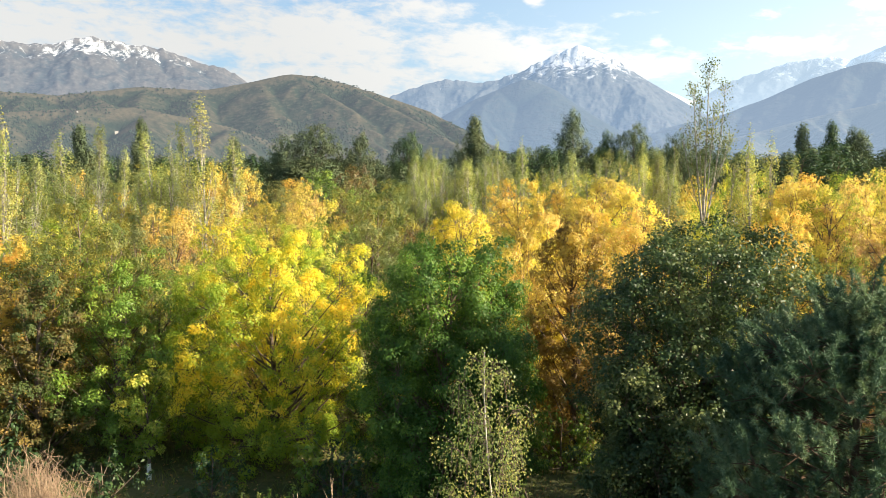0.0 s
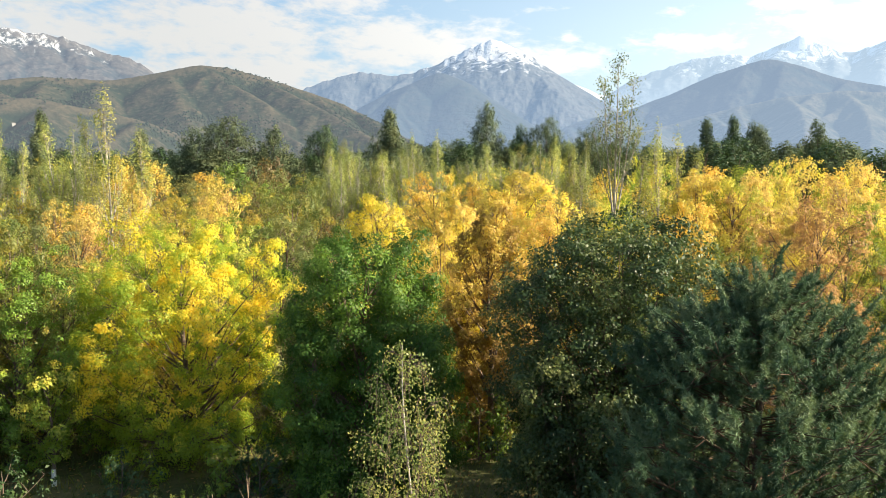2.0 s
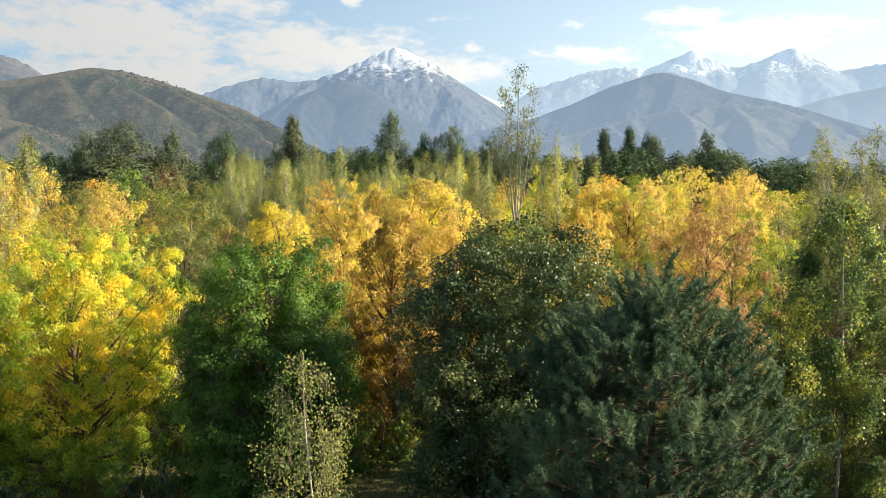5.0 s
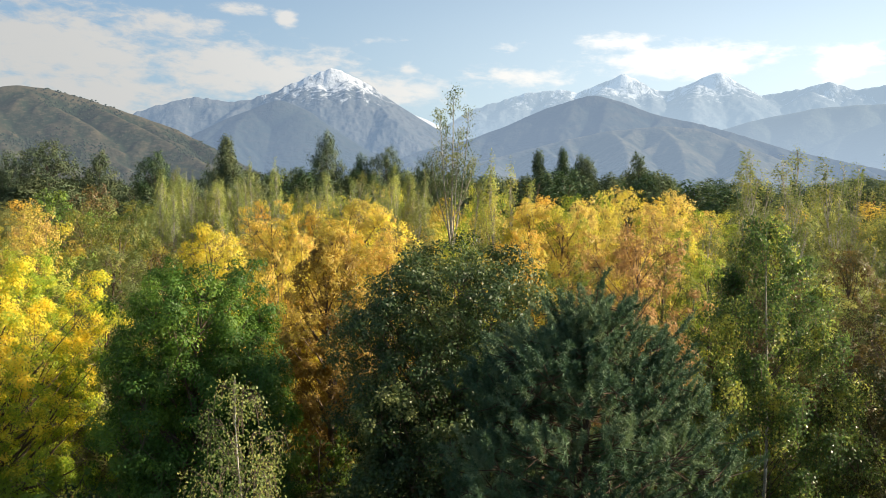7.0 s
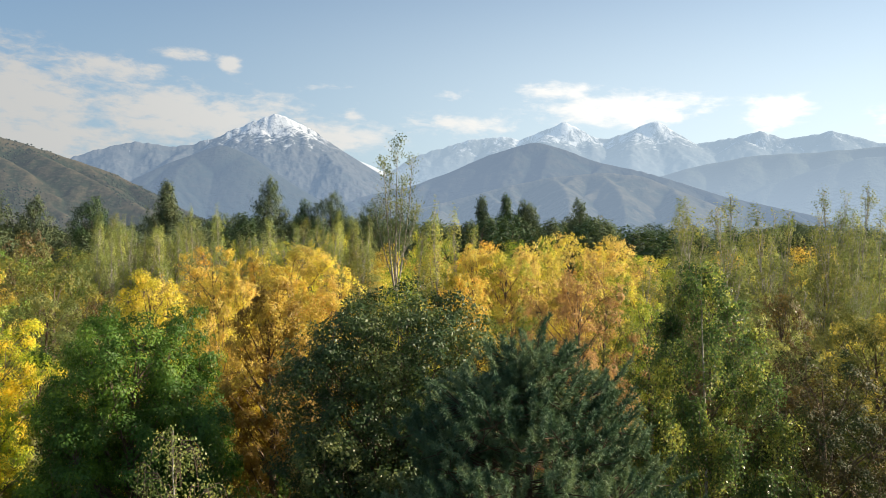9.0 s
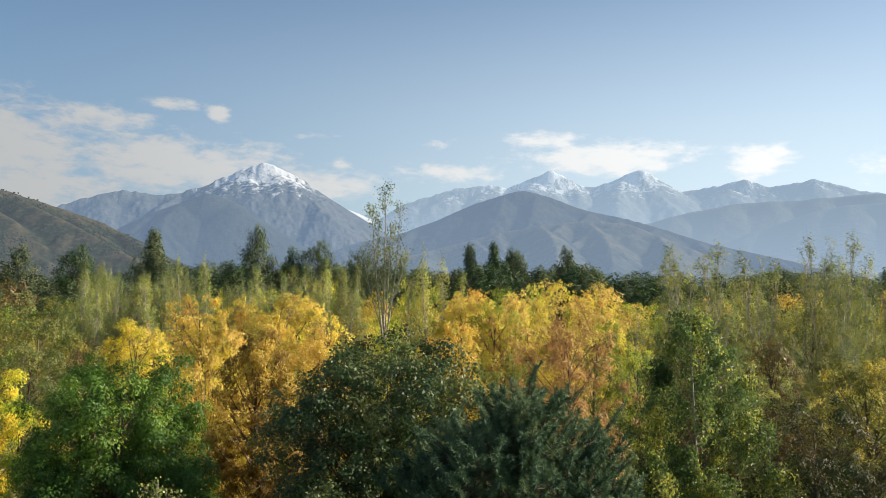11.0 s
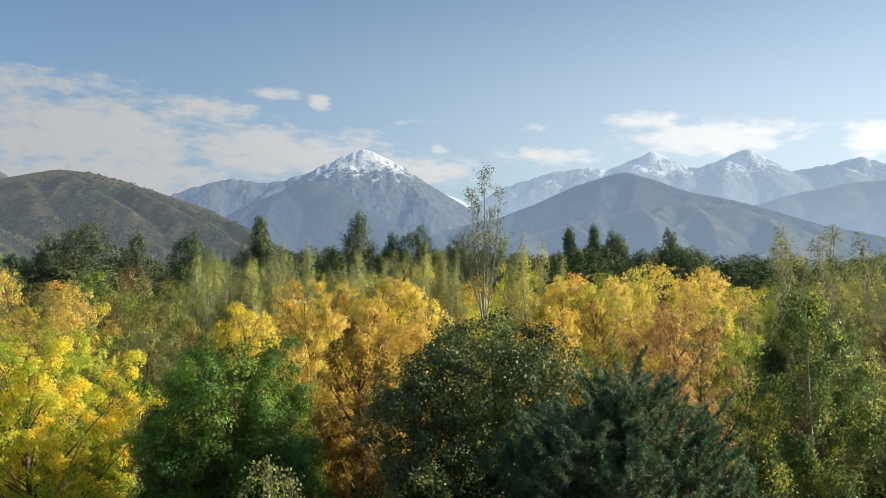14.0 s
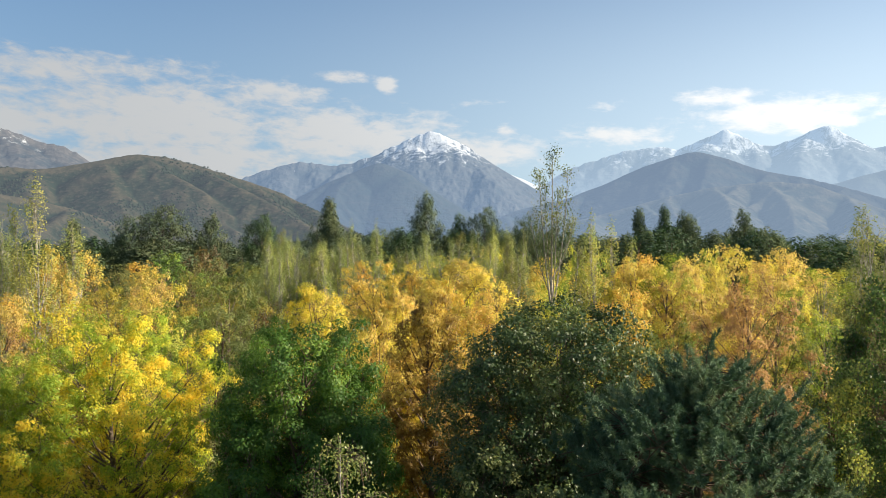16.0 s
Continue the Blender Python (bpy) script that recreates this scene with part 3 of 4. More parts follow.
def sprays(rng, ends, outs, radii, weights, count, stretch=0.85, shell=0.45):
    """Leaves gathered in domed sprays round the shoot ends, with gaps between: their places, the way they face, the way they point, and each spray's turn of colour."""
    pick = rng.choice(len(ends), count, p=weights / weights.sum())
    u = unit(rng.normal(0, 1, (count, 3)) + outs[pick] * 0.5)
    at = ends[pick] + u * (radii[pick] * rng.uniform(0, 1, count) ** shell)[:, None] * np.array([1, 1, stretch])
    face = unit(outs[pick] * 0.5 + u * 0.55 + np.array([0, 0, 0.35]))
    return at, face, u, rng.uniform(0, 1, len(ends))[pick]


SHAPES = {  # how wide the crown is at each height, from its foot to its top
    "round": [(0, 0.45), (0.2, 0.85), (0.5, 1.0), (0.75, 0.92), (0.9, 0.70), (1, 0.35)],
    "broad": [(0, 0.60), (0.15, 0.92), (0.4, 1.0), (0.7, 0.98), (0.88, 0.82), (1, 0.50)],
    "oval": [(0, 0.40), (0.2, 0.80), (0.5, 1.0), (0.75, 0.88), (0.9, 0.62), (1, 0.25)],
    "plume": [(0, 0.6), (0.2, 1.0), (0.5, 0.82), (0.8, 0.42), (1, 0.03)],
    "weeping": [(0, 0.95), (0.25, 1.0), (0.5, 0.80), (0.7, 0.56), (0.85, 0.34), (0.95, 0.20), (1, 0.06)],
    "slender": [(0, 0.80), (0.25, 1.0), (0.5, 0.92), (0.75, 0.68), (0.9, 0.40), (1, 0.08)],
    "column": [(0, 0.5), (0.15, 0.9), (0.4, 1.0), (0.7, 0.85), (0.9, 0.5), (1, 0.1)],
}


def curve_at(a, b, c, q):
    q = np.asarray(q, float)[..., None]
    return (1 - q) ** 2 * a + 2 * q * (1 - q) * b + q ** 2 * c


def make_tree(name, label, seed, height, width, foot, shape, mat, leaf, count, limbs=22, clumps=9, bark=None, trunk=0.11, clump_size=0.24,
              group="", lean=0.02, droop=0.4, slim=0.6, bare=0.0, lump=0.26, tall=1.35, fill=0.25, split=False, rise=0.8, loose=0.35, twiggy=True, limb_bark=None, apart=1.0, stretch=0.85):
    """A tree with a tapered trunk, limbs that end in lumps of twigs, and a crown of separate leaves on the twigs, standing at the origin."""
    rng = np.random.default_rng(seed)
    bark = bark or BARK
    hs, ws = np.array(SHAPES[shape]).T
    s = np.linspace(0, 1, 9)
    stem = np.stack([np.sin(s * 5 + seed) * lean * height * s, np.cos(s * 4 + seed) * lean * height * s, s * height * 0.94], -1)

    def sway(p):
        return p + np.stack([np.interp(p[..., 2], stem[:, 2], stem[:, 0]), np.interp(p[..., 2], stem[:, 2], stem[:, 1]), np.zeros(p.shape[:-1])], -1)

    root = tagged(new(name), label, "tree", group)
    wood = tubes_mesh("trunk", [tube(stem - np.array([0, 0, 0.12]), trunk * (1 - s) ** 0.8 + 0.006 + 0.35 * trunk * (s < 0.05), 7)], bark)
    new("trunk", wood).parent = root
    whole, ends, outs, weights = [], [], [], []
    for k in range(limbs):
        v = np.clip((k + 0.5) / limbs + rng.normal(0, 0.05), 0.02, 0.97)
        big = width * 0.5 * lump * rng.uniform(0.7, 1.3)
        reach = max(0.02, width * 0.5 * np.interp(v, hs, ws) * rng.uniform(0.70, 1.10) - big * 0.6)
        turn = k * 2.39996 + rng.normal(0, 0.3)
        z1 = foot + (height - foot) * v - big * tall * 0.5
        z0 = max(foot * 0.6, z1 - reach * rise - 0.12 * (height - foot) * rng.uniform(0.4, 1.0))
        a, c = np.array([0, 0, z0]), np.array([reach * np.cos(turn), reach * np.sin(turn), max(z1, z0 + 0.1)])
        b = a * 0.5 + c * 0.5 + np.array([0, 0, -reach * 0.1]) + rng.normal(0, 0.05 * reach + 0.02, 3)
        r0 = trunk * 0.42 * (1 - z0 / height) ** 0.6 + 0.006
        tubes = [tube(sway(curve_at(a, b, c, np.linspace(0, 1, 6))), np.linspace(r0, 0.007, 6), 4)]
        fade = 0.0 if rng.uniform() < bare else rng.uniform(0.6, 1.4)
        for t in range(clumps):
            if rng.uniform() < fill:
                at = curve_at(a, b, c, rng.uniform(0.3, 0.95))
                to = at + rng.normal(0, 0.18 * reach + 0.08, 3)
                grow = unit(to - np.array([0, 0, z0]) + (0, 0, 0.3 * reach))
            else:
                d = unit(rng.normal(0, 1, 3) + unit(c - a) * 0.5 + (0, 0, 0.25))
                at, to = c, c + d * np.array([1, 1, tall]) * big * rng.uniform(0.45, 1.1)
                grow = unit(d + unit(c * np.array([1, 1, 0])) * 0.4 + (0, 0, 0.25))
            to[2] = max(to[2], 0.2)
            if twiggy and t % 2 == 0:
                tubes.append(tube(sway(np.array([at, (at + to) / 2 + (0, 0, 0.02), to])), (0.009, 0.006, 0.003), 3))
            ends.append(to)
            outs.append(grow)
            weights.append(fade * rng.uniform(0.5, 1.5) + 1e-6)
        if split:
            new("limb", tubes_mesh("limb", tubes[:1], limb_bark or bark)).parent = root
        whole += tubes[1:] if split else tubes
    if split:
        tagged(new("twig_mass", tubes_mesh("twig_mass", whole, limb_bark or bark)), kind="stuff").parent = root
    else:
        new("branching", tubes_mesh("branching", whole, bark)).parent = root
    ends, outs, weights = np.array(ends), np.array(outs), np.array(weights)
    radii = clump_size * rng.uniform(0.7, 1.45, len(ends))
    keep = thinned(ends, radii * apart)
    ends, outs, weights, radii = ends[keep], outs[keep], weights[keep], radii[keep]
    at, face, point, turn = sprays(rng, ends, outs, radii, weights * radii ** 2, count, stretch)
    at[:, 2] = np.maximum(at[:, 2], 0.12)
    new("crown", leaves_mesh("crown", rng, sway(at), face, leaf, LEAVES[mat], droop, slim, loose, point, turn)).parent = root
    return root


def make_pine(name, label, seed, height, width, boughs=210):
    """A young bushy pine: rising boughs that end in bunches of upturned bottle-brush shoots, with dark gaps between the bunches."""
    rng = np.random.default_rng(seed)
    root = tagged(new(name), label, "tree")
    s = np.linspace(0, 1, 8)
    stem = np.stack([0.05 * np.sin(4 * s), 0.05 * np.cos(3 * s), s * height * 0.95], -1)
    new("trunk", tubes_mesh("trunk", [tube(stem, 0.12 * (1 - s) ** 0.9 + 0.012, 7)], BARK_PINE)).parent = root
    hs, ws = np.array([(0, 0.86), (0.25, 1.0), (0.5, 0.98), (0.68, 0.92), (0.82, 0.76), (0.92, 0.52), (1, 0.12)]).T
    starts, ways, longs, turns, twigs = [], [], [], [], []
    for k in range(boughs):
        v = ((k + 0.5) / boughs) ** 0.85
        turn = k * 2.39996 + rng.normal(0, 0.3)
        flat = np.array([np.cos(turn), np.sin(turn), 0.0])
        reach = width * 0.5 * np.interp(v, hs, ws) * (rng.uniform(0.66, 1.12) if k % 4 else rng.uniform(0.30, 0.65))
        tip = flat * reach + np.array([0, 0, 0.15 + (height - 0.50) * v + rng.normal(0, 0.18)])
        foot = np.array([0, 0, max(0.2, tip[2] - 0.35 * reach - 0.1)])
        mid = (foot + tip) / 2 - np.array([0, 0, 0.10 * reach])
        tubes = [tube(curve_at(foot, mid, tip, np.linspace(0, 1, 6)), np.linspace(0.026 * (1.15 - v), 0.008, 6), 4)]
        lead = unit(flat * rng.uniform(0.3, 0.8) + np.array([0, 0, 0.8]))
        hue = rng.uniform(0, 1)
        for m in range(14):
            u = 1.0 if m < 8 else rng.uniform(0.28, 0.95)
            at = curve_at(foot, mid, tip, u) + rng.normal(0, 0.22, 3) * np.array([1, 1, 0.7])
            shoot = unit(lead + rng.normal(0, 0.28, 3))
            tubes.append(tube(np.array([curve_at(foot, mid, tip, u * 0.92), at, at + shoot * 0.15]), (0.010, 0.008, 0.005), 3))
            starts.append(at)
            ways.append(shoot)
            longs.append(rng.uniform(0.20, 0.40) if m else 0.50)
            turns.append(np.clip(hue + rng.normal(0, 0.15), 0, 1))
        new("bough", tubes_mesh("bough", tubes[:1], BARK_PINE)).parent = root
        twigs += tubes[1:]
    tagged(new("twig_mass", tubes_mesh("twig_mass", twigs, BARK_PINE)), kind="stuff").parent = root
    for z in np.linspace(0.90, 0.98, 7):
        starts.append(np.array([rng.normal(0, 0.10), rng.normal(0, 0.10), height * z - 0.15]))
        ways.append(unit(np.array([rng.normal(0, 0.25), rng.normal(0, 0.25), 1.0])))
        longs.append(0.40)
        turns.append(0.5)
    starts, ways, longs = np.array(starts), np.array(ways), np.array(longs)
    n, needles = len(starts), 165
    foot = starts[:, None] + ways[:, None] * (longs[:, None] * rng.uniform(0, 1, (n, needles)))[..., None]
    spray = unit(ways[:, None] * rng.uniform(0.25, 0.7, (n, needles, 1)) + rng.normal(0, 0.62, (n, needles, 3)))
    side = unit(np.cross(spray, rng.normal(0, 1, (n, needles, 3))))
    tip = foot + spray * rng.uniform(0.07, 0.125, (n, needles, 1))
    mesh = bpy.data.meshes.new("foliage")
    fill_mesh(mesh, np.stack([foot - side * 0.0072, foot + side * 0.0072, tip], 2).reshape(-1, 3), np.arange(3 * n * needles).reshape(-1, 3))
    mesh.attributes.new("turn", "FLOAT", "POINT").data.foreach_set("value", np.repeat(np.array(turns), 3 * needles).astype(np.float32))
    mesh.materials.append(LEAVES["pine"])
    new("foliage", mesh).parent = root
    return root


def make_weeping_birch(name, label, seed, height, width, mat, leaf, strands, limbs, trunk, dense, fluff, shape):
    """A tall thin trunk, limbs that arch outwards, and strands of small leaves that hang from them."""
    rng = np.random.default_rng(seed)
    root = tagged(new(name), label, "tree")
    q = np.linspace(0, 1, 10)
    stem = np.stack([0.12 * np.sin(5 * q), 0.08 * np.sin(4 * q + 1), q * height * 0.97], -1)
    new("trunk", tubes_mesh("trunk", [tube(stem, trunk * (1 - q) ** 0.8 + 0.006, 7)], BARK_WHITE)).parent = root
    hs, ws = np.array(SHAPES[shape]).T
    twigs, at, out, point, turns = [], [], [], [], []
    for k in range(limbs):
        v = np.clip((k + 0.5) / limbs + rng.normal(0, 0.03), 0.03, 0.99)
        a = k * 2.39996 + rng.normal(0, 0.35)
        flat = np.array([np.cos(a), np.sin(a), 0.0])
        reach = width * 0.5 * np.interp(v, hs, ws) * rng.uniform(0.55, 1.08)
        z1 = 0.7 + (height - 0.7) * v
        foot = np.array([np.interp(max(0.5, z1 - 0.9 * reach - 0.3), stem[:, 2], stem[:, i]) for i in range(3)])
        end = foot + flat * reach + (0, 0, z1 - foot[2])
        mid = foot * 0.45 + end * 0.55 + np.array([0, 0, 0.28 * reach])
        new("limb", tubes_mesh("limb", [tube(curve_at(foot, mid, end, np.linspace(0, 1, 7)), np.linspace(trunk * 0.32 * (1.2 - v), 0.004, 7), 4)], BARK)).parent = root
        hue = rng.uniform(0, 1)
        for m in range(int(strands * (1.2 - 0.85 * v))):
            u = rng.uniform(0.30, 1.0) ** 0.7
            top = curve_at(foot, mid, end, u)
            long = min(rng.uniform(0.35, 1.05) * (0.45 + 0.8 * (1 - v)), top[2] - 0.15)
            swing = flat * rng.uniform(0.05, 0.35) + rng.normal(0, 0.13, 3)
            j = np.linspace(0, 1, 5)[:, None]
            line = top + swing * np.array([1, 1, 0]) * np.sqrt(j) * 0.8 + np.array([0, 0, 1.0]) * (0.10 * np.sin(j * 3.1) - long * j ** 1.4)
            twigs.append(tube(line, np.linspace(0.006, 0.002, 5), 3))
            n = int(dense * (long + 0.22))
            along = rng.uniform(0.05, 1, n)
            at.append(np.stack([np.interp(along, j[:, 0], line[:, i]) for i in range(3)], -1) + rng.normal(0, fluff, (n, 3)))
            out.append(unit(flat * 0.6 + rng.normal(0, 0.45, (n, 3)) + (0, 0, 0.35)))
            point.append(rng.normal(0, 0.6, (n, 3)) - (0, 0, 0.6))
            turns.append(np.full(n, np.clip(hue + rng.normal(0, 0.25), 0, 1)))
    tagged(new("twig_mass", tubes_mesh("twig_mass", twigs, BARK)), kind="stuff").parent = root
    at = np.concatenate(at)
    at[:, 2] = np.maximum(at[:, 2], 0.1)
    new("crown", leaves_mesh("crown", rng, at, np.concatenate(out), leaf, LEAVES[mat], 0.5, 0.72, 0.35, np.concatenate(point), np.concatenate(turns))).parent = root
    return root


def make_aspen(name, label, seed, height, fork):
    """A thin trunk that forks into a few steep leaders with small clusters of leaves near their tips."""
    rng = np.random.default_rng(seed)
    root = tagged(new(name), label, "tree")
    q = np.linspace(0, 1, 8)
    stem = np.stack([0.10 * np.sin(3 * q), 0.08 * np.sin(2 * q), q * fork * 1.02], -1)
    new("trunk", tubes_mesh("trunk", [tube(stem, np.linspace(0.075, 0.050, 8), 7)], BARK_WHITE)).parent = root
    ends, outs, twigs = [], [], []
    for k, (turn, out, top) in enumerate([(0.5, 0.10, 1.0), (3.4, 0.55, 0.93), (0.1, 0.75, 0.95), (1.9, 0.45, 0.90), (4.9, 0.55, 0.88), (2.8, 0.85, 0.80), (5.9, 0.9, 0.78)]):
        foot = stem[-1] - (0, 0, rng.uniform(0.0, 1.8) * (k > 0))
        end = np.array([out * np.cos(turn), out * np.sin(turn), height * top])
        mid = (foot + end) / 2 + np.array([np.cos(turn), np.sin(turn), 0]) * 0.30 * out
        path = curve_at(foot, mid, end, np.linspace(0, 1, 9))
        tubes = [tube(path, np.linspace(0.050 if k < 3 else 0.03, 0.007, 9), 5)]
        for m in range(26):
            u = rng.uniform(0.12, 0.98)
            at = curve_at(foot, mid, end, u)
            a = rng.uniform(0, 6.28)
            long = rng.uniform(0.25, 0.75) * (1.15 - 0.6 * u)
            to = at + np.array([np.cos(a) * 0.55, np.sin(a) * 0.55, 0.9]) * long
            tubes.append(tube(np.array([at, (at + to) / 2 + np.array([np.cos(a), np.sin(a), 0]) * 0.05, to]), (0.010, 0.007, 0.004), 3))
            if to[2] > height * 0.66 and rng.uniform() < 0.9 or rng.uniform() < 0.35:
                ends.append(to)
                outs.append(unit(np.array([np.cos(a), np.sin(a), 0.4])))
        ends += [end, end - (0, 0, 0.2)]
        outs += [np.array([0, 0, 1.0])] * 2
        new("limb", tubes_mesh("limb", tubes[:1], BARK_WHITE)).parent = root
        twigs += tubes[1:]
    tagged(new("twig_mass", tubes_mesh("twig_mass", twigs, BARK_WHITE)), kind="stuff").parent = root
    ends, outs = np.array(ends), np.array(outs)
    pick = rng.choice(len(ends), 4600)
    at = ends[pick] + rng.normal(0, 0.11, (4600, 3))
    new("crown", leaves_mesh("crown", rng, at, outs[pick], 0.066, LEAVES["aspen"], 0.4, 0.85, 0.8)).parent = root
    return root


def stand(ob, x, y, turn=0.0, size=1.0, tall=1.0):
    ob.location, ob.rotation_euler, ob.scale = (x, y, 0.0), (0, 0, radians(turn)), (size, size, size * tall)
    return ob


# trees close to the camera
NEAR = dict(split=True)
stand(make_tree("ash_tree", "bright yellow ash tree turning from green", 1, 6.35, 6.2, 0.7, "broad", "yellow", 0.080, 115000, 70, 16, trunk=0.11, lump=0.24, clump_size=0.23, slim=0.42, droop=0.7, apart=0.95, **NEAR), -4.85, 23.5)
stand(make_tree("maple_tree", "dense green leafy maple beside a yellow ash", 2, 6.5, 4.4, 0.2, "broad", "maple", 0.078, 150000, 96, 18, slim=0.48, lump=0.24, tall=1.8, clump_size=0.25, fill=0.30, droop=0.6, apart=0.80, **NEAR), 0.12, 20.0)
stand(make_weeping_birch("birch_tree", "slender young birch with sparse pale leaves", 3, 5.8, 1.75, "birch", 0.044, 11, 66, 0.020, 36, 0.07, "slender"), 0.70, 11.5)
stand(make_tree("oleaster_tree", "dark green glossy-leaved tree behind a pine", 4, 6.8, 5.2, 0.3, "broad", "oleaster", 0.078, 150000, 118, 19, lump=0.28, clump_size=0.26, fill=0.30, loose=0.5, apart=0.7, **NEAR), 5.5, 17.3)
stand(make_pine("pine_tree", "dark blue-green young pine with upturned shoots", 5, 6.35, 4.7), 6.4, 12.6)
stand(make_weeping_birch("birch_tree", "tall weeping birch with green and yellowing leaves", 6, 7.75, 5.6, "birch_dark", 0.062, 30, 96, 0.040, 56, 0.075, "weeping"), 12.0, 15.1)
stand(make_tree("rust_tree", "orange-brown leafy tree with a golden top", 7, 6.9, 2.9, 0.3, "oval", "gold_rust", 0.095, 40000, 56, 14, fill=0.35, clump_size=0.21, slim=0.45, droop=0.8, apart=0.85, **NEAR), 3.8, 23.7)
stand(make_tree("young_maple", "green maple tree beside a brownish one", 8, 5.9, 4.0, 0.7, "round", "green", 0.075, 46000, 44, 13, fill=0.35, slim=0.45, **NEAR), -9.2, 23.3)
stand(make_tree("brown_tree", "brownish half-bare tree with a few yellow leaves", 9, 5.7, 3.4, 0.7, "round", "umber", 0.075, 32000, 40, 13, fill=0.4, clump_size=0.2, apart=1.2, **NEAR), -11.1, 22.4)
stand(make_tree("dark_maple", "dark green maple with yellow edges", 10, 7.4, 4.0, 0.6, "oval", "olive", 0.085, 32000, 38, 12, **NEAR), -12.6, 28.3)
stand(make_tree("golden_tree", "orange-gold leafy tree in the plantation", 11, 6.6, 2.8, 0.7, "round", "pale", 0.085, 24000, 32, 12, **NEAR), -13.4, 24.7)
stand(make_tree("brown_shrub", "dark brownish shrub with dull leaves", 12, 5.5, 4.0, 0.1, "broad", "dusky", 0.062, 56000, 60, 14, fill=0.45, clump_size=0.20, **NEAR), 15.0, 14.7)
stand(make_tree("ash_tree", "golden ash tree beside a brown shrub", 13, 6.3, 4.3, 0.6, "round", "shaded_gold", 0.078, 42000, 42, 13, slim=0.42, droop=0.7, apart=1.15, **NEAR), 18.8, 16.6)
stand(make_tree("rust_ash", "rust-red autumn ash with thin crown", 14, 7.2, 3.8, 0.7, "round", "rust", 0.082, 30000, 56, 13, trunk=0.06, fill=0.35, clump_size=0.20, droop=0.8, slim=0.42, apart=1.2, **NEAR), 11.6, 19.8)
stand(make_aspen("aspen_tree", "tall sparse aspen with several thin bare stems", 15, 12.4, 7.2), 10.2, 32.4)

# trees of the plantation: a few of each kind, then copies of them
SIZES = {"ash": (7.5, 3.4), "bush": (6.0, 4.0), "back_ash": (7.5, 3.4), "back_bush": (6.0, 4.0), "poplar": (10.5, 2.3), "sapling": (10.5, 1.5)}
KINDS = {
    "ash": [make_tree("plantation_ash", "autumn ash tree of the plantation", 20 + k, 7.5, 3.4, 0.7, ("round", "oval", "broad", "oval")[k], "gold", 0.088, 20000, 40, 13, group="plantation trees", lump=0.30,
                      tall=1.5, clump_size=0.21, slim=0.48, droop=0.7, apart=0.85) for k in range(4)],
    "bush": [make_tree("plantation_maple", "leafy maple of the plantation", 30 + k, 6.0, 4.0, 0.5, ("broad", "round", "broad")[k], "olive", 0.088, 18000, 40, 12, group="plantation trees", lump=0.30, apart=0.85) for k in range(3)],
    "back_ash": [make_tree("plantation_ash", "autumn ash tree of the plantation", 25 + k, 7.5, 3.4, 0.7, ("round", "oval", "broad")[k], "gold", 0.135, 6000, 34, 10, twiggy=False, group="plantation trees", lump=0.30,
                           tall=1.5, clump_size=0.28, loose=0.3, apart=0.85) for k in range(3)],
    "back_bush": [make_tree("plantation_maple", "leafy maple of the plantation", 35 + k, 6.0, 4.0, 0.5, ("broad", "round")[k], "olive", 0.135, 6000, 34, 10, twiggy=False, group="plantation trees", lump=0.30,
                            clump_size=0.30, loose=0.3) for k in range(2)],
    "poplar": [make_tree("young_poplar", "slim upright poplar", 40 + k, 10.5, 2.3, 0.8, "plume", "lime", 0.090, 7000, 80, 5, BARK_WHITE, 0.06, 0.17, "young poplars", droop=-0.5, lump=0.26, tall=3.6, rise=2.6,
                         bare=0.12, stretch=2.6, apart=1.0) for k in range(3)],
    "sapling": [make_tree("poplar_sapling", "thin poplar sapling with bare stem", 45 + k, 10.5, 1.5, 2.0, "column", "dull", 0.082, 4200, 52, 6, BARK_WHITE, 0.022, 0.16, "poplar saplings", droop=-0.3, lump=0.30,
                          tall=1.8, rise=2.6, bare=0.04, stretch=1.9, apart=1.0) for k in range(3)],
    "far": [make_tree("far_tree", "dark green tree of the distant wood", 50 + k, 14.0, (7.0, 5.0, 2.8)[k], 0.4, ("round", "oval", "column")[k], "far", 0.23, 17000, 78, 12, trunk=0.2, clump_size=(0.60, 0.52, 0.42)[k], fill=0.3, loose=0.25,
                      twiggy=False, group="distant trees", lump=0.34, tall=(1.1, 1.3, 2.0)[k], stretch=(0.9, 1.2, 1.9)[k], apart=0.65) for k in range(3)],
    "wood": [make_tree("far_tree", "dark green tree of the distant wood", 55 + k, 14.0, (7.0, 5.0, 2.8)[k], 0.3, ("broad", "round", "column")[k], "far", 0.32, 5600, 50, 10, trunk=0.2, clump_size=(0.72, 0.62, 0.46)[k], fill=0.3, loose=0.25,
                       twiggy=False, group="distant trees", lump=0.36, tall=(1.1, 1.3, 2.0)[k], stretch=(0.9, 1.2, 1.9)[k], apart=0.65) for k in range(3)],
}
used = set()


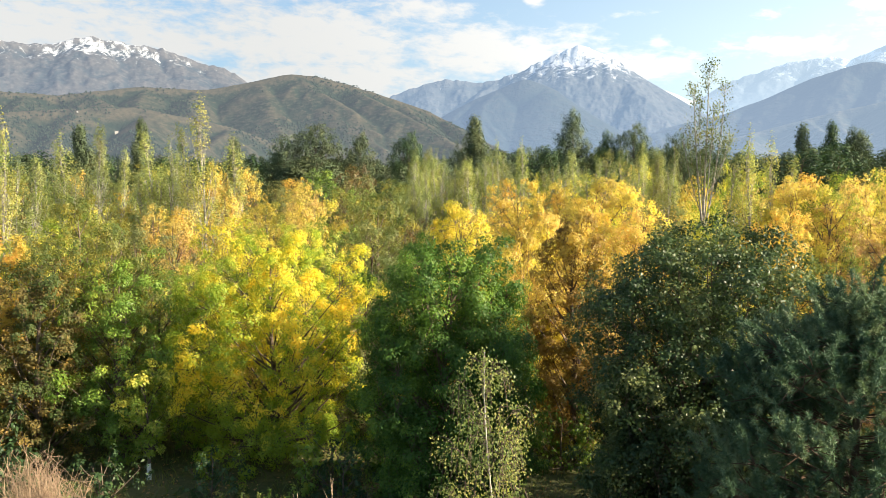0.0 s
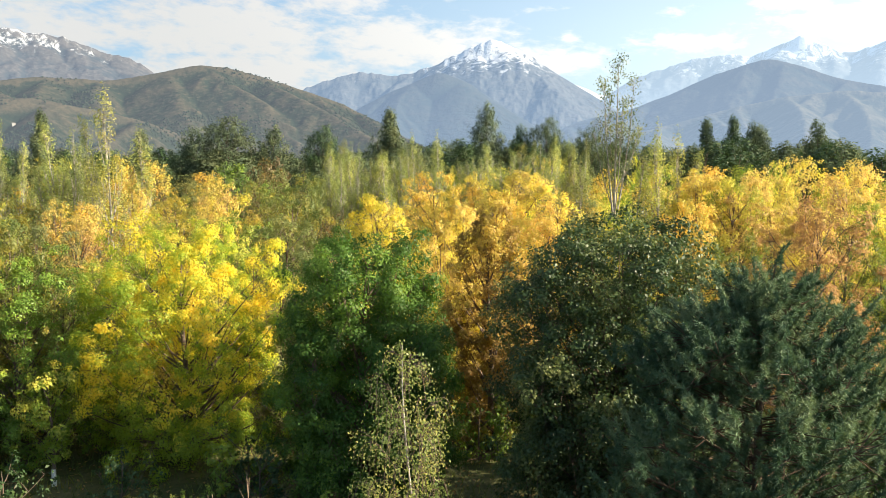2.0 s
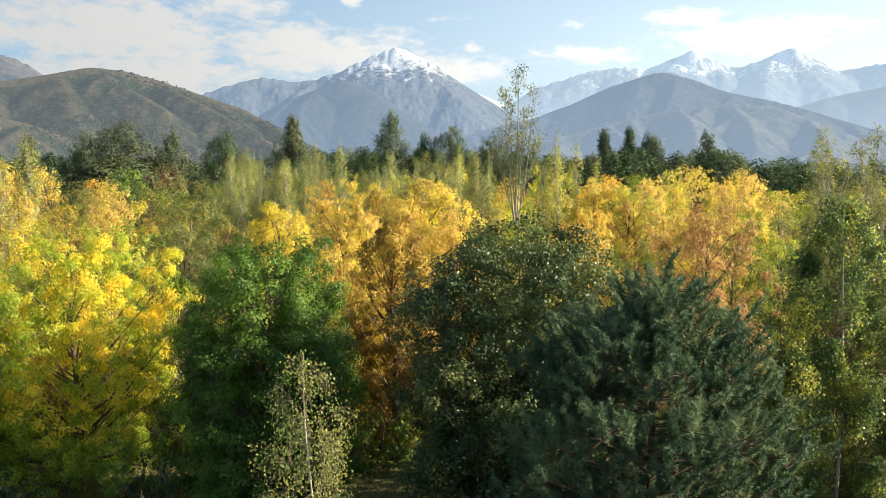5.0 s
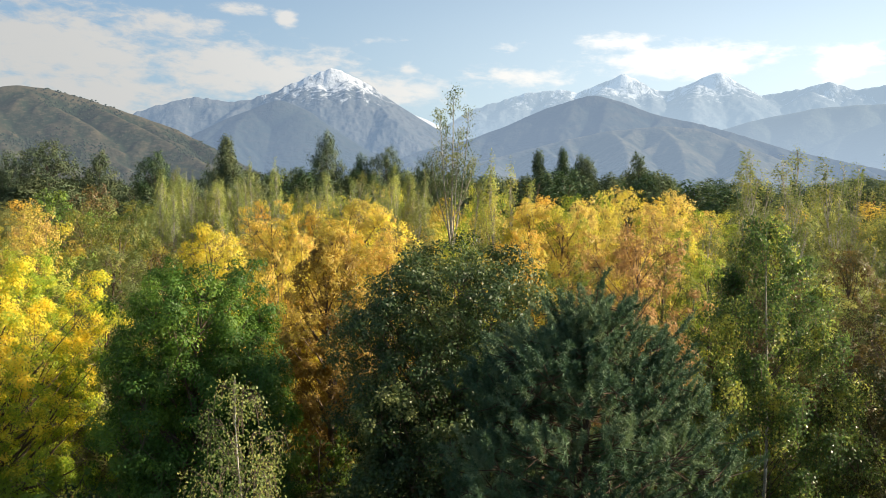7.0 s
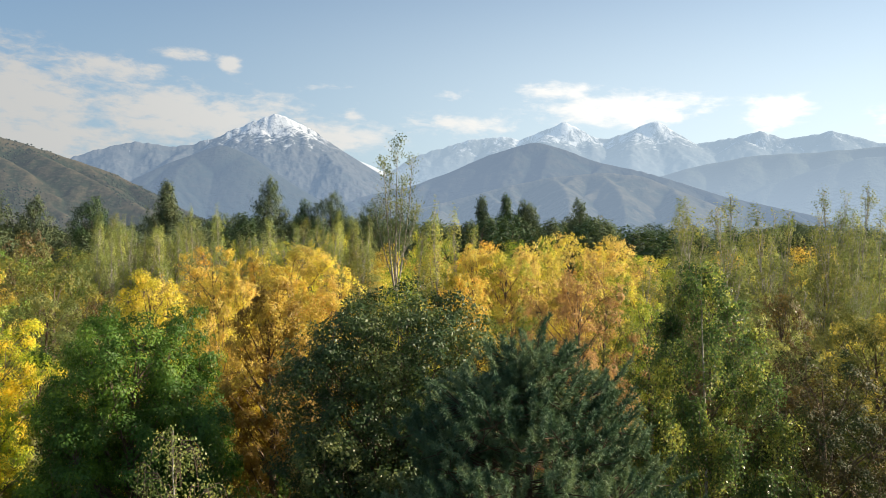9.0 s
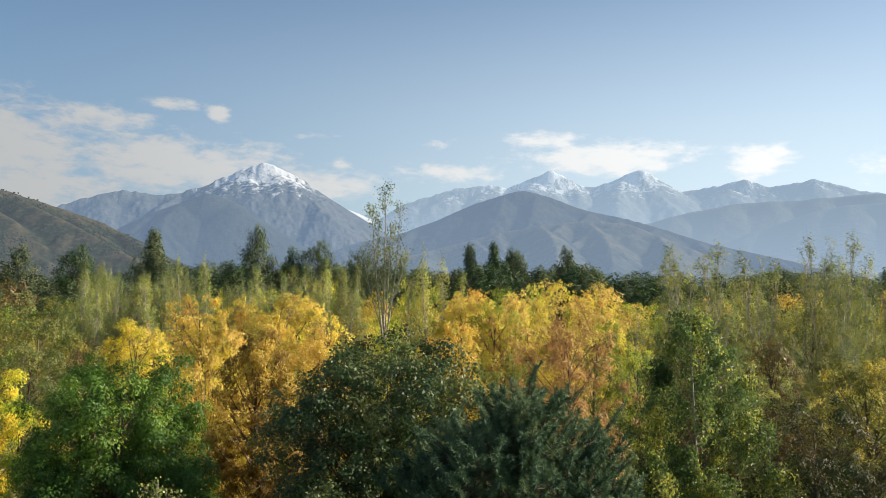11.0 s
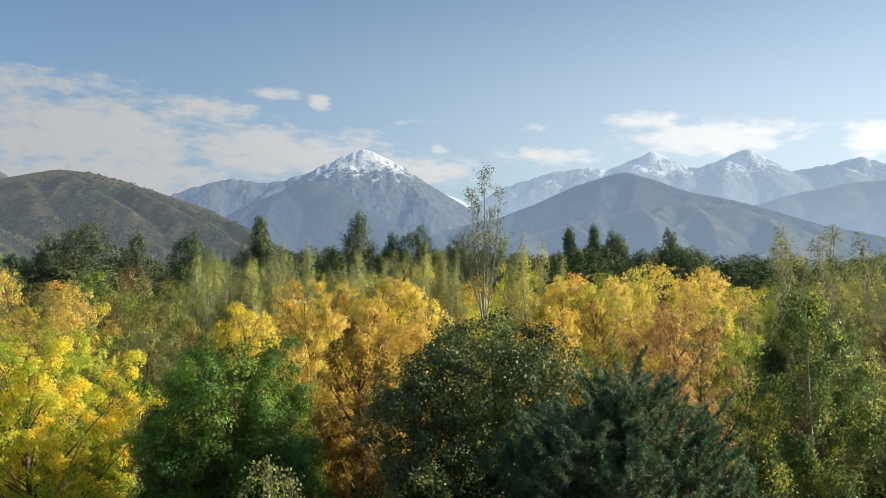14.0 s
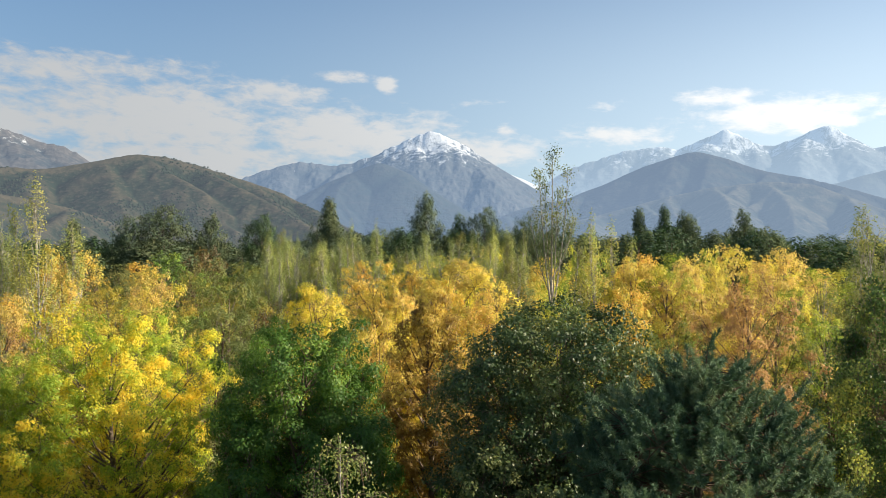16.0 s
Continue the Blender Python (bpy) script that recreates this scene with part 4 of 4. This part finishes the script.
def plant(kind, variant, x, y, height, width, mat, label="", turn=None):
    variant %= len(KINDS[kind])
    proto = KINDS[kind][variant]
    base = SIZES.get(kind) or (14.0, (7.0, 5.0, 2.8)[variant])
    ob = proto if (kind, variant) not in used else copy_thing(proto, Matrix())
    used.add((kind, variant))
    ob.location, ob.rotation_euler = (x, y, 0), (0, 0, random.uniform(0, 6.28) if turn is None else turn)
    ob.scale = (width / base[1], width / base[1], height / base[0])
    for part in ob.children:
        if part.name.startswith("crown"):
            part.material_slots[0].link = "OBJECT"
            part.material_slots[0].material = LEAVES[mat]
    if label:
        ob["label"] = label
    return ob


TONE = {"yellow": "bright yellow", "bright": "bright yellow", "gold": "golden yellow", "orange": "orange", "rust": "rust-brown", "lime": "yellow-green", "pale_lime": "pale yellow-green", "umber": "dull brown", "pale": "pale gold", "olive": "olive green", "green": "green", "dark": "dark green",
        "birch": "pale green", "dull": "dull green", "willow": "grey-green", "far": "dark green", "far_poplar": "grey-green", "brown": "brown"}
# kind, variant, x, y, height, width, leaves
PLANTED = [
    ("ash", 0, 0.7, 30.0, 7.2, 2.9, "bright"), ("ash", 1, 3.4, 27.8, 6.9, 2.2, "gold"), ("ash", 2, 3.5, 36.8, 8.1, 3.6, "pale"), ("ash", 0, 6.2, 34.4, 8.1, 4.7, "gold"),
    ("ash", 1, 14.3, 34.1, 8.0, 3.6, "gold"), ("ash", 2, 16.0, 33.3, 7.9, 4.0, "orange"), ("ash", 0, 15.3, 32.5, 7.8, 3.3, "lime"), ("ash", 2, 22.8, 32.8, 7.7, 4.2, "lime"),
    ("ash", 2, 20.0, 32.2, 8.0, 3.1, "orange"), ("bush", 0, -3.1, 39.9, 7.3, 4.4, "olive"), ("bush", 1, -6.0, 39.5, 7.3, 3.7, "gold"), ("ash", 0, -8.0, 37.2, 7.0, 3.6, "olive"),
    ("ash", 1, -11.6, 44.5, 7.8, 2.6, "orange"),
    ("ash", 3, 4.9, 35.4, 7.8, 3.0, "pale"), ("ash", 3, 7.4, 30.2, 7.2, 3.2, "gold"), ("ash", 1, 5.5, 31.0, 7.4, 3.0, "pale"), ("bush", 1, 9.7, 29.9, 6.9, 3.2, "lime"), ("ash", 0, 12.4, 30.2, 7.0, 3.2, "pale"), ("ash", 1, 7.8, 36.0, 7.8, 2.8, "gold"), ("ash", 3, 12.8, 35.5, 7.6, 3.2, "lime"), ("ash", 2, 18.0, 34.5, 7.9, 3.0, "gold"),
]
POPLARS = [
    ("poplar", 2, -12.5, 43.2, 11.7, 3.2, "pale_lime"), ("poplar", 1, -11.5, 44.6, 10.2, 2.9, "pale_lime"), ("poplar", 1, -20.8, 45.5, 10.4, 3.2, "far_poplar"), ("poplar", 0, -16.5, 47.2, 10.6, 3.1, "far_poplar"), ("poplar", 1, -14.1, 26.5, 10.0, 1.6, "pale_lime"),
    ("poplar", 1, 12.6, 33.8, 10.0, 2.2, "pale_lime"), ("poplar", 2, 13.7, 34.6, 9.4, 2.1, "pale_lime"), ("poplar", 0, 11.5, 33.4, 8.9, 2.2, "willow"), ("poplar", 1, 9.0, 33.8, 8.4, 2.4, "willow"),
    ("poplar", 0, -13.5, 43.9, 10.6, 2.2, "pale_lime"), ("poplar", 1, -15.2, 46.0, 10.2, 2.2, "far_poplar"), ("poplar", 2, -19.2, 46.4, 10.6, 2.3, "far_poplar"), ("poplar", 0, 14.6, 35.4, 8.8, 2.0, "pale_lime"),
    ("sapling", 0, 26.9, 36.0, 10.6, 2.0, "dull"), ("sapling", 1, 28.9, 34.4, 10.9, 2.3, "dull"), ("sapling", 0, 32.4, 35.3, 10.1, 1.8, "dull"),
    ("sapling", 1, 30.0, 29.4, 10.9, 1.6, "dull"), ("sapling", 0, 32.8, 30.8, 10.8, 1.7, "dull"), ("sapling", 1, 31.0, 28.3, 11.0, 1.6, "dull"),
]
DISTANT = [
    ("far", 0, -16.5, 108.8, 15.3, 7.5, "far"), ("far", 0, -20.5, 108.1, 13.8, 5.5, "far"), ("far", 0, -4.4, 109.9, 14.3, 5.6, "dark"), ("far", 2, 4.9, 119.9, 16.7, 4.0, "far"),
    ("far", 1, 16.6, 108.7, 16.6, 5.0, "far"), ("far", 0, 24.7, 107.2, 15.3, 5.6, "far"), ("far", 1, 21.3, 107.9, 13.9, 4.0, "dark"), ("far", 0, 29.8, 105.9, 13.9, 5.3, "far"),
    ("far", 2, 43.8, 100.9, 14.4, 3.0, "far"), ("far", 2, 46.4, 99.7, 14.7, 2.6, "dark"), ("far", 0, 53.5, 107.4, 14.3, 5.4, "far"), ("far", 2, -39.7, 91.8, 13.6, 2.9, "far"),
    ("far", 2, -34.0, 94.0, 14.4, 2.4, "far"),
]
MORE_DISTANT = [
    ("far", 2, -24.0, 97.1, 12.5, 2.8, "far"), ("far", 1, -11.1, 109.4, 13.7, 4.5, "far"), ("far", 1, 60.1, 103.8, 14.6, 4.1, "far"), ("far", 1, 53.2, 107.5, 14.4, 4.9, "far"),
]
for row in PLANTED + POPLARS + DISTANT + MORE_DISTANT:
    what = {"ash": "ash tree among its row", "bush": "broad maple in the plantation", "poplar": "slim upright poplar", "sapling": "thin poplar sapling with bare stem", "far": "tree of the wood behind the plantation"}[row[0]]
    plant(*row, f"{TONE[row[6]]} autumn {what}" if row[0] != "far" else f"{TONE[row[6]]} {what}")


# the tall trees of the wood stand in clumps
rand = random.Random(4)
for row in DISTANT:
    for side in (-1, 1):
        plant("wood", rand.randrange(3), row[2] + side * rand.uniform(1.6, 3.6), row[3] + rand.uniform(1, 5), row[4] * rand.uniform(0.66, 0.86), row[5] * rand.uniform(0.6, 0.9), "far", "dark green tree of the distant wood")


def zone(x, y):
    """What grows where in the plantation: the leaf colours, by bearing and distance."""
    az, d = math.degrees(math.atan2(x, y)), math.hypot(x, y)
    if az < -22:
        return ["olive", "willow", "lime", "willow", "pale", "brown"]
    if az < -17:
        return ["orange", "olive", "pale", "willow", "lime"]
    if az < -9:
        return ["lime", "olive", "gold", "lime", "orange"] if d < 48 else ["olive", "willow", "pale", "brown"]
    if az < -1:
        return ["olive", "willow", "green", "brown", "willow", "dull"]
    if az < 3:
        return ["willow", "gold", "lime", "gold"]
    if az < 13:
        return ["gold", "gold", "pale", "yellow"] if d < 55 else ["lime", "willow", "gold"]
    if az < 20:
        return ["lime", "willow", "pale", "lime"]
    if az < 35:
        return ["gold", "pale", "lime", "gold", "orange"] if d > 28 else ["lime", "olive", "pale"]
    return ["pale_lime", "dull", "willow", "dull", "olive", "pale"] if d > 30 else ["olive", "dull", "lime", "brown"]


rand = random.Random(8)
placed = [(row[2], row[3]) for row in PLANTED]
for k in range(5000):
    az, d = rand.uniform(-33, 53), math.sqrt(rand.uniform(25 ** 2, 80 ** 2))
    x, y = d * math.sin(radians(az)), d * math.cos(radians(az))
    if any((x - a) ** 2 + (y - b) ** 2 < (1.5 + d * 0.030) ** 2 for a, b in placed):
        continue
    placed.append((x, y))
    kind = "bush" if rand.random() < 0.4 else "ash"
    tone = rand.choice(zone(x, y))
    height = rand.uniform(4.8, 6.9) if d < 42 else rand.uniform(5.8, 7.6) if d < 58 else rand.uniform(7.0, 9.2)
    plant(("back_" if d > 40 else "") + kind, rand.randrange(12), x, y, height, rand.uniform(2.4, 3.6) * (1 + max(0, d - 45) * 0.012), tone, f"{TONE[tone]} {'maple' if kind == 'bush' else 'ash'} tree in the plantation")
# rows of light green poplars
for az0, az1, d0, count in ((-2.2, 5.2, 61, 46), (6.6, 15.8, 61, 48), (-31, -17, 55, 26)):
    for k in range(count):
        az, d = az0 + (az1 - az0) * (k + rand.uniform(0.1, 0.9)) / count, d0 + rand.uniform(-8, 7)
        plant("poplar", rand.randrange(3), d * math.sin(radians(az)), d * math.cos(radians(az)), rand.triangular(6.8, 11.0, 8.8), rand.uniform(1.9, 3.1),
              rand.choice(["far_poplar", "far_poplar", "willow"]), "light green upright poplar in a row")
for k in range(11):
    az, d = 36.2 + 14.5 * (k + rand.uniform(0, 1)) / 11, rand.uniform(36, 46)
    plant("sapling", rand.randrange(3), d * math.sin(radians(az)), d * math.cos(radians(az)), rand.uniform(8.8, 10.6), rand.uniform(1.5, 2.2), "dull", "tall thin dull green poplar sapling")
for k in range(24):
    az, d = rand.uniform(34.5, 53), rand.uniform(34, 54)
    plant("sapling", rand.randrange(3), d * math.sin(radians(az)), d * math.cos(radians(az)), rand.uniform(6.2, 8.2), rand.uniform(1.1, 1.7), rand.choice(["dull", "willow", "dull"]), "thin dull green poplar sapling")
# the wood behind
for k in range(190):
    az, d = -34 + 88 * (k + rand.uniform(0, 1)) / 190, rand.uniform(95, 165)
    v = rand.choice([0, 0, 1, 1, 2])
    over = rand.uniform(1.7, 3.1) if az < 1 or az > 32 else rand.uniform(2.7, 4.4)
    plant("wood", v, d * math.sin(radians(az)), d * math.cos(radians(az)), 8.0 + over * d / 110, (8.0, 6.0, 3.4)[v] * rand.uniform(0.8, 1.3), rand.choice(["far", "far", "far", "dark"]),
          "dark green tree of the distant wood")


# ---------------------------------------------------------------- on the hills
def make_hill_woods(hill, name, seed, count, share, size):
    """Small trees and bushes scattered in the gullies of a hill."""
    rng = np.random.default_rng(seed)
    mesh = bpy.data.objects[hill].data
    co = np.empty(len(mesh.vertices) * 3, np.float32)
    mesh.vertices.foreach_get("co", co)
    co = co.reshape(-1, 3)
    at = co[rng.integers(0, len(co) * 10 // 11, count)] + rng.normal(0, 4, (count, 3)) * np.array([1, 1, 0])
    keep = fractal(at[:, 0] / 90, at[:, 1] / 90, seed, 4) + rng.normal(0, 0.04, count) > share
    at = at[keep]
    n = len(at)
    s1 = (size * rng.uniform(0.5, 1.3, n) ** 1.5)[:, None]
    ring = [at + s1 * np.array([0.6 * np.cos(a), 0.6 * np.sin(a), 0.28]) * rng.uniform(0.7, 1.2, (n, 1)) for a in (0, 1.57, 3.14, 4.71)]
    verts = np.stack([at - (0, 0, 2.0), *ring, at + s1 * np.array([0, 0, 0.55])], 1).reshape(-1, 3)
    one = np.array([(0, 2, 1), (0, 3, 2), (0, 4, 3), (0, 1, 4), (1, 2, 5), (2, 3, 5), (3, 4, 5), (4, 1, 5)])
    woods = bpy.data.meshes.new(name)
    fill_mesh(woods, verts, (one[None] + 6 * np.arange(n)[:, None, None]).reshape(-1, 3))
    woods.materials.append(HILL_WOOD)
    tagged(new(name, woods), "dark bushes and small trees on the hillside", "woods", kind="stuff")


# These bushes also carry emission that stands in for haze.
HILL_WOOD = slope_material("hill_woods", (0.026, 0.042, 0.026), (0.042, 0.060, 0.034), (0.065, 0.070, 0.042), 0.05, air=0.42, haze_glow=(0.092, 0.116, 0.140))
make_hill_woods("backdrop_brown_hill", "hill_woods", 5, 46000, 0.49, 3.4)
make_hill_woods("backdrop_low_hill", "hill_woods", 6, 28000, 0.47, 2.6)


def make_house(x, y, z, wide):
    root = tagged(new("house"), "small white house on the wooded hillside", "house")
    white = plain_material("plaster_white", (0.30, 0.30, 0.29), (0.36, 0.355, 0.35), 0.5)
    tin = plain_material("roof_tin", (0.22, 0.21, 0.21), (0.32, 0.31, 0.30), 0.5)
    w, d, h, r = wide / 2, wide * 0.35, wide * 0.42, wide * 0.26
    bm = bmesh.new()
    bmesh.ops.create_cube(bm, size=1.0, matrix=Matrix.Translation((0, 0, h / 2 - 1.5)) @ Matrix.Diagonal((2 * w, 2 * d, h + 3.0, 1)))
    mesh = bpy.data.meshes.new("wall")
    bm.to_mesh(mesh)
    mesh.materials.append(white)
    new("wall", mesh).parent = root
    bm = bmesh.new()
    over = 1.12
    v = [bm.verts.new(p) for p in ((-w * over, -d * over, h), (w * over, -d * over, h), (w * over, d * over, h), (-w * over, d * over, h), (-w * over, 0, h + r), (w * over, 0, h + r))]
    for f in ((0, 1, 5, 4), (2, 3, 4, 5), (1, 2, 5), (3, 0, 4), (0, 3, 2, 1)):
        bm.faces.new([v[i] for i in f])
    mesh = bpy.data.meshes.new("roof")
    bm.to_mesh(mesh)
    mesh.materials.append(tin)
    new("roof", mesh).parent = root
    root.location, root.rotation_euler = (x, y, z), (0, 0, radians(20))


def hill_height(hill, x, y):
    mesh = bpy.data.objects[hill].data
    co = np.empty(len(mesh.vertices) * 3, np.float32)
    mesh.vertices.foreach_get("co", co)
    co = co.reshape(-1, 3)
    return float(co[np.argmin((co[:, 0] - x) ** 2 + (co[:, 1] - y) ** 2), 2])


for hx, hy, wide in ((-453.0, 1158.0, 4.4), (-516.0, 1180.0, 2.2), (-350.0, 1060.0, 2.6)):
    make_house(hx, hy, hill_height("backdrop_low_hill", hx, hy) + 1.0, wide)


def make_dry_bush():
    rng = np.random.default_rng(77)
    root = tagged(new("dry_bush"), "leafless pinkish-brown bush of thin dry stems", "bush")
    tubes = []
    for k in range(150):
        turn, out = rng.uniform(0, 6.28), rng.uniform(0.1, 1.0)
        end = np.array([0.95 * out * np.cos(turn), 0.95 * out * np.sin(turn), rng.uniform(2.2, 3.2) - 0.7 * out ** 2])
        start = np.array([0.12 * np.cos(turn), 0.12 * np.sin(turn), 0.0])
        mid = start * 0.4 + end * 0.6 + np.array([0, 0, 0.3]) + rng.normal(0, 0.08, 3)
        q = np.linspace(0, 1, 6)[:, None]
        path = (1 - q) ** 2 * start + 2 * q * (1 - q) * mid + q ** 2 * end
        tubes.append(tube(path, np.linspace(0.010, 0.003, 6), 3))
        for _ in range(7):
            u = rng.uniform(0.5, 0.95)
            at = (1 - u) ** 2 * start + 2 * u * (1 - u) * mid + u ** 2 * end
            tubes.append(tube(np.array([at, at + rng.normal(0, 0.10, 3) + (0, 0, 0.14), at + rng.normal(0, 0.14, 3) + (0, 0, 0.30)]), (0.006, 0.005, 0.003), 3))
    tagged(new("twig_mass", tubes_mesh("twig_mass", tubes, TWIG)), kind="stuff").parent = root
    stand(root, -7.2, 14.3)


make_dry_bush()


# ---------------------------------------------------------------- undergrowth
SHRUBS = [make_tree("low_shrub", "low leafy shrub growing under the trees", 90 + k, 1.5, 2.0, 0.1, "broad", ("green", "olive", "brown")[k], 0.10, 1300, 14, 8, trunk=0.03, clump_size=0.12,
                    group="undergrowth shrubs") for k in range(3)]
rand = random.Random(21)
for k in range(70):
    az, d = rand.uniform(-30, 50), rand.uniform(15.5, 30)
    if d > 19 and (az < -17 or -7 < az < 0):  # open grass
        d = 17.0
    shrub = SHRUBS[k] if k < 3 else copy_thing(SHRUBS[k % 3], Matrix())
    size = rand.uniform(0.5, 1.15)
    stand(shrub, d * math.sin(radians(az)), d * math.cos(radians(az)), rand.uniform(0, 360), size, rand.uniform(0.8, 1.3))
    shrub["label"] = ("low green shrub under the trees", "low olive shrub under the trees", "low brownish shrub under the trees")[k % 3]


# Undergrowth, in darker leaves to stand in for the shade in this corner.
for x, y, size in ((-12.2, 18.6, 1.0), (-10.6, 19.2, 1.1), (-9.3, 18.2, 0.8), (-8.2, 19.4, 1.0), (-5.6, 19.6, 0.9), (-11.4, 20.4, 1.2), (-2.4, 19.6, 0.9)):
    shrub = stand(copy_thing(SHRUBS[0], Matrix()), x, y, rand.uniform(0, 360), size, rand.uniform(0.9, 1.2))
    shrub["label"] = "low dark green shrub under the trees"
    for part in shrub.children:
        if part.name.startswith("crown"):
            part.material_slots[0].link = "OBJECT"
            part.material_slots[0].material = LEAVES["dark"]


def make_litter():
    """Tufts of dry grass and fallen leaves on the ground under the trees."""
    rng = np.random.default_rng(91)
    n = 26000
    az, d = np.radians(rng.uniform(-32, 52, n)), np.sqrt(rng.uniform(13.0 ** 2, 36.0 ** 2, n))
    foot = np.stack([d * np.sin(az), d * np.cos(az), np.full(n, -0.02)], -1)
    foot[:, 2] += (fractal(foot[:, 0] / 9, foot[:, 1] / 9, 3, 4) - 0.5) * 0.5 * np.clip(d / 20, 0, 1)
    way = unit(np.stack([rng.normal(0, 0.45, n), rng.normal(0, 0.45, n), np.ones(n)], -1))
    side = unit(np.cross(way, rng.normal(0, 1, (n, 3))))
    tall = rng.uniform(0.12, 0.34, (n, 1))
    mesh = bpy.data.meshes.new("grass")
    fill_mesh(mesh, np.stack([foot - side * 0.012, foot + side * 0.012, foot + way * tall], 1).reshape(-1, 3), np.arange(3 * n).reshape(-1, 3))
    mesh.materials.append(LEAVES["olive"])
    tagged(new("grass", mesh), "dry olive grass on the ground under the trees", "grass", kind="stuff")
    n = 9000
    az, d = np.radians(rng.uniform(-32, 52, n)), np.sqrt(rng.uniform(13.0 ** 2, 36.0 ** 2, n))
    at = np.stack([d * np.sin(az), d * np.cos(az), np.zeros(n)], -1)
    at[:, 2] = (fractal(at[:, 0] / 9, at[:, 1] / 9, 3, 4) - 0.5) * 0.5 * np.clip(d / 20, 0, 1) + 0.03
    mesh = leaves_mesh("fallen_leaves", rng, at, np.tile((0, 0, 1.0), (n, 1)), 0.10, LEAVES["rust"], 0.0, 0.6, 0.25)
    tagged(new("fallen_leaves", mesh), "brown and orange fallen leaves on the ground", "leaves", kind="stuff")


make_litter()


def make_young_tree(x, y):
    """A small tree whose trunk is painted white at its foot."""
    root = make_tree("young_ash", "small lime-green tree with whitewashed trunk foot", 63, 3.3, 1.5, 1.0, "oval", "lime", 0.075, 5000, 18, 9, trunk=0.05, clump_size=0.18, split=True)
    q = np.linspace(0, 1, 5)
    foot = tubes_mesh("painted_foot", [tube(np.stack([0 * q, 0 * q, 0.5 * q - 0.05], -1), np.linspace(0.072, 0.056, 5), 9)], WHITEWASH)
    tagged(new("painted_foot", foot), "flaking white paint").parent = root
    stand(root, x, y)


make_young_tree(-7.85, 21.6)


def make_bare_sapling(x, y, top, seed):
    rng = np.random.default_rng(seed)
    root = tagged(new("bare_sapling"), "leafless grey sapling with thin twigs", "sapling")
    q = np.linspace(0, 1, 7)
    stem = np.stack([0.06 * np.sin(4 * q + seed), 0.05 * q, q * top], -1)
    new("stem", tubes_mesh("stem", [tube(stem, np.linspace(0.022, 0.005, 7), 5)], TWIG)).parent = root
    for k in range(9):
        u = rng.uniform(0.45, 0.93)
        at = np.array([np.interp(u, q, stem[:, i]) for i in range(3)])
        a = rng.uniform(0, 6.28)
        to = at + np.array([np.cos(a) * 0.18, np.sin(a) * 0.18, 0.42]) * rng.uniform(0.5, 1.0)
        new("twig", tubes_mesh("twig", [tube(np.array([at, (at + to) / 2, to]), (0.007, 0.006, 0.003), 3)], TWIG)).parent = root
    stand(root, x, y)


make_bare_sapling(-1.66, 11.9, 3.6, 3)
make_bare_sapling(-2.16, 11.8, 3.42, 5)
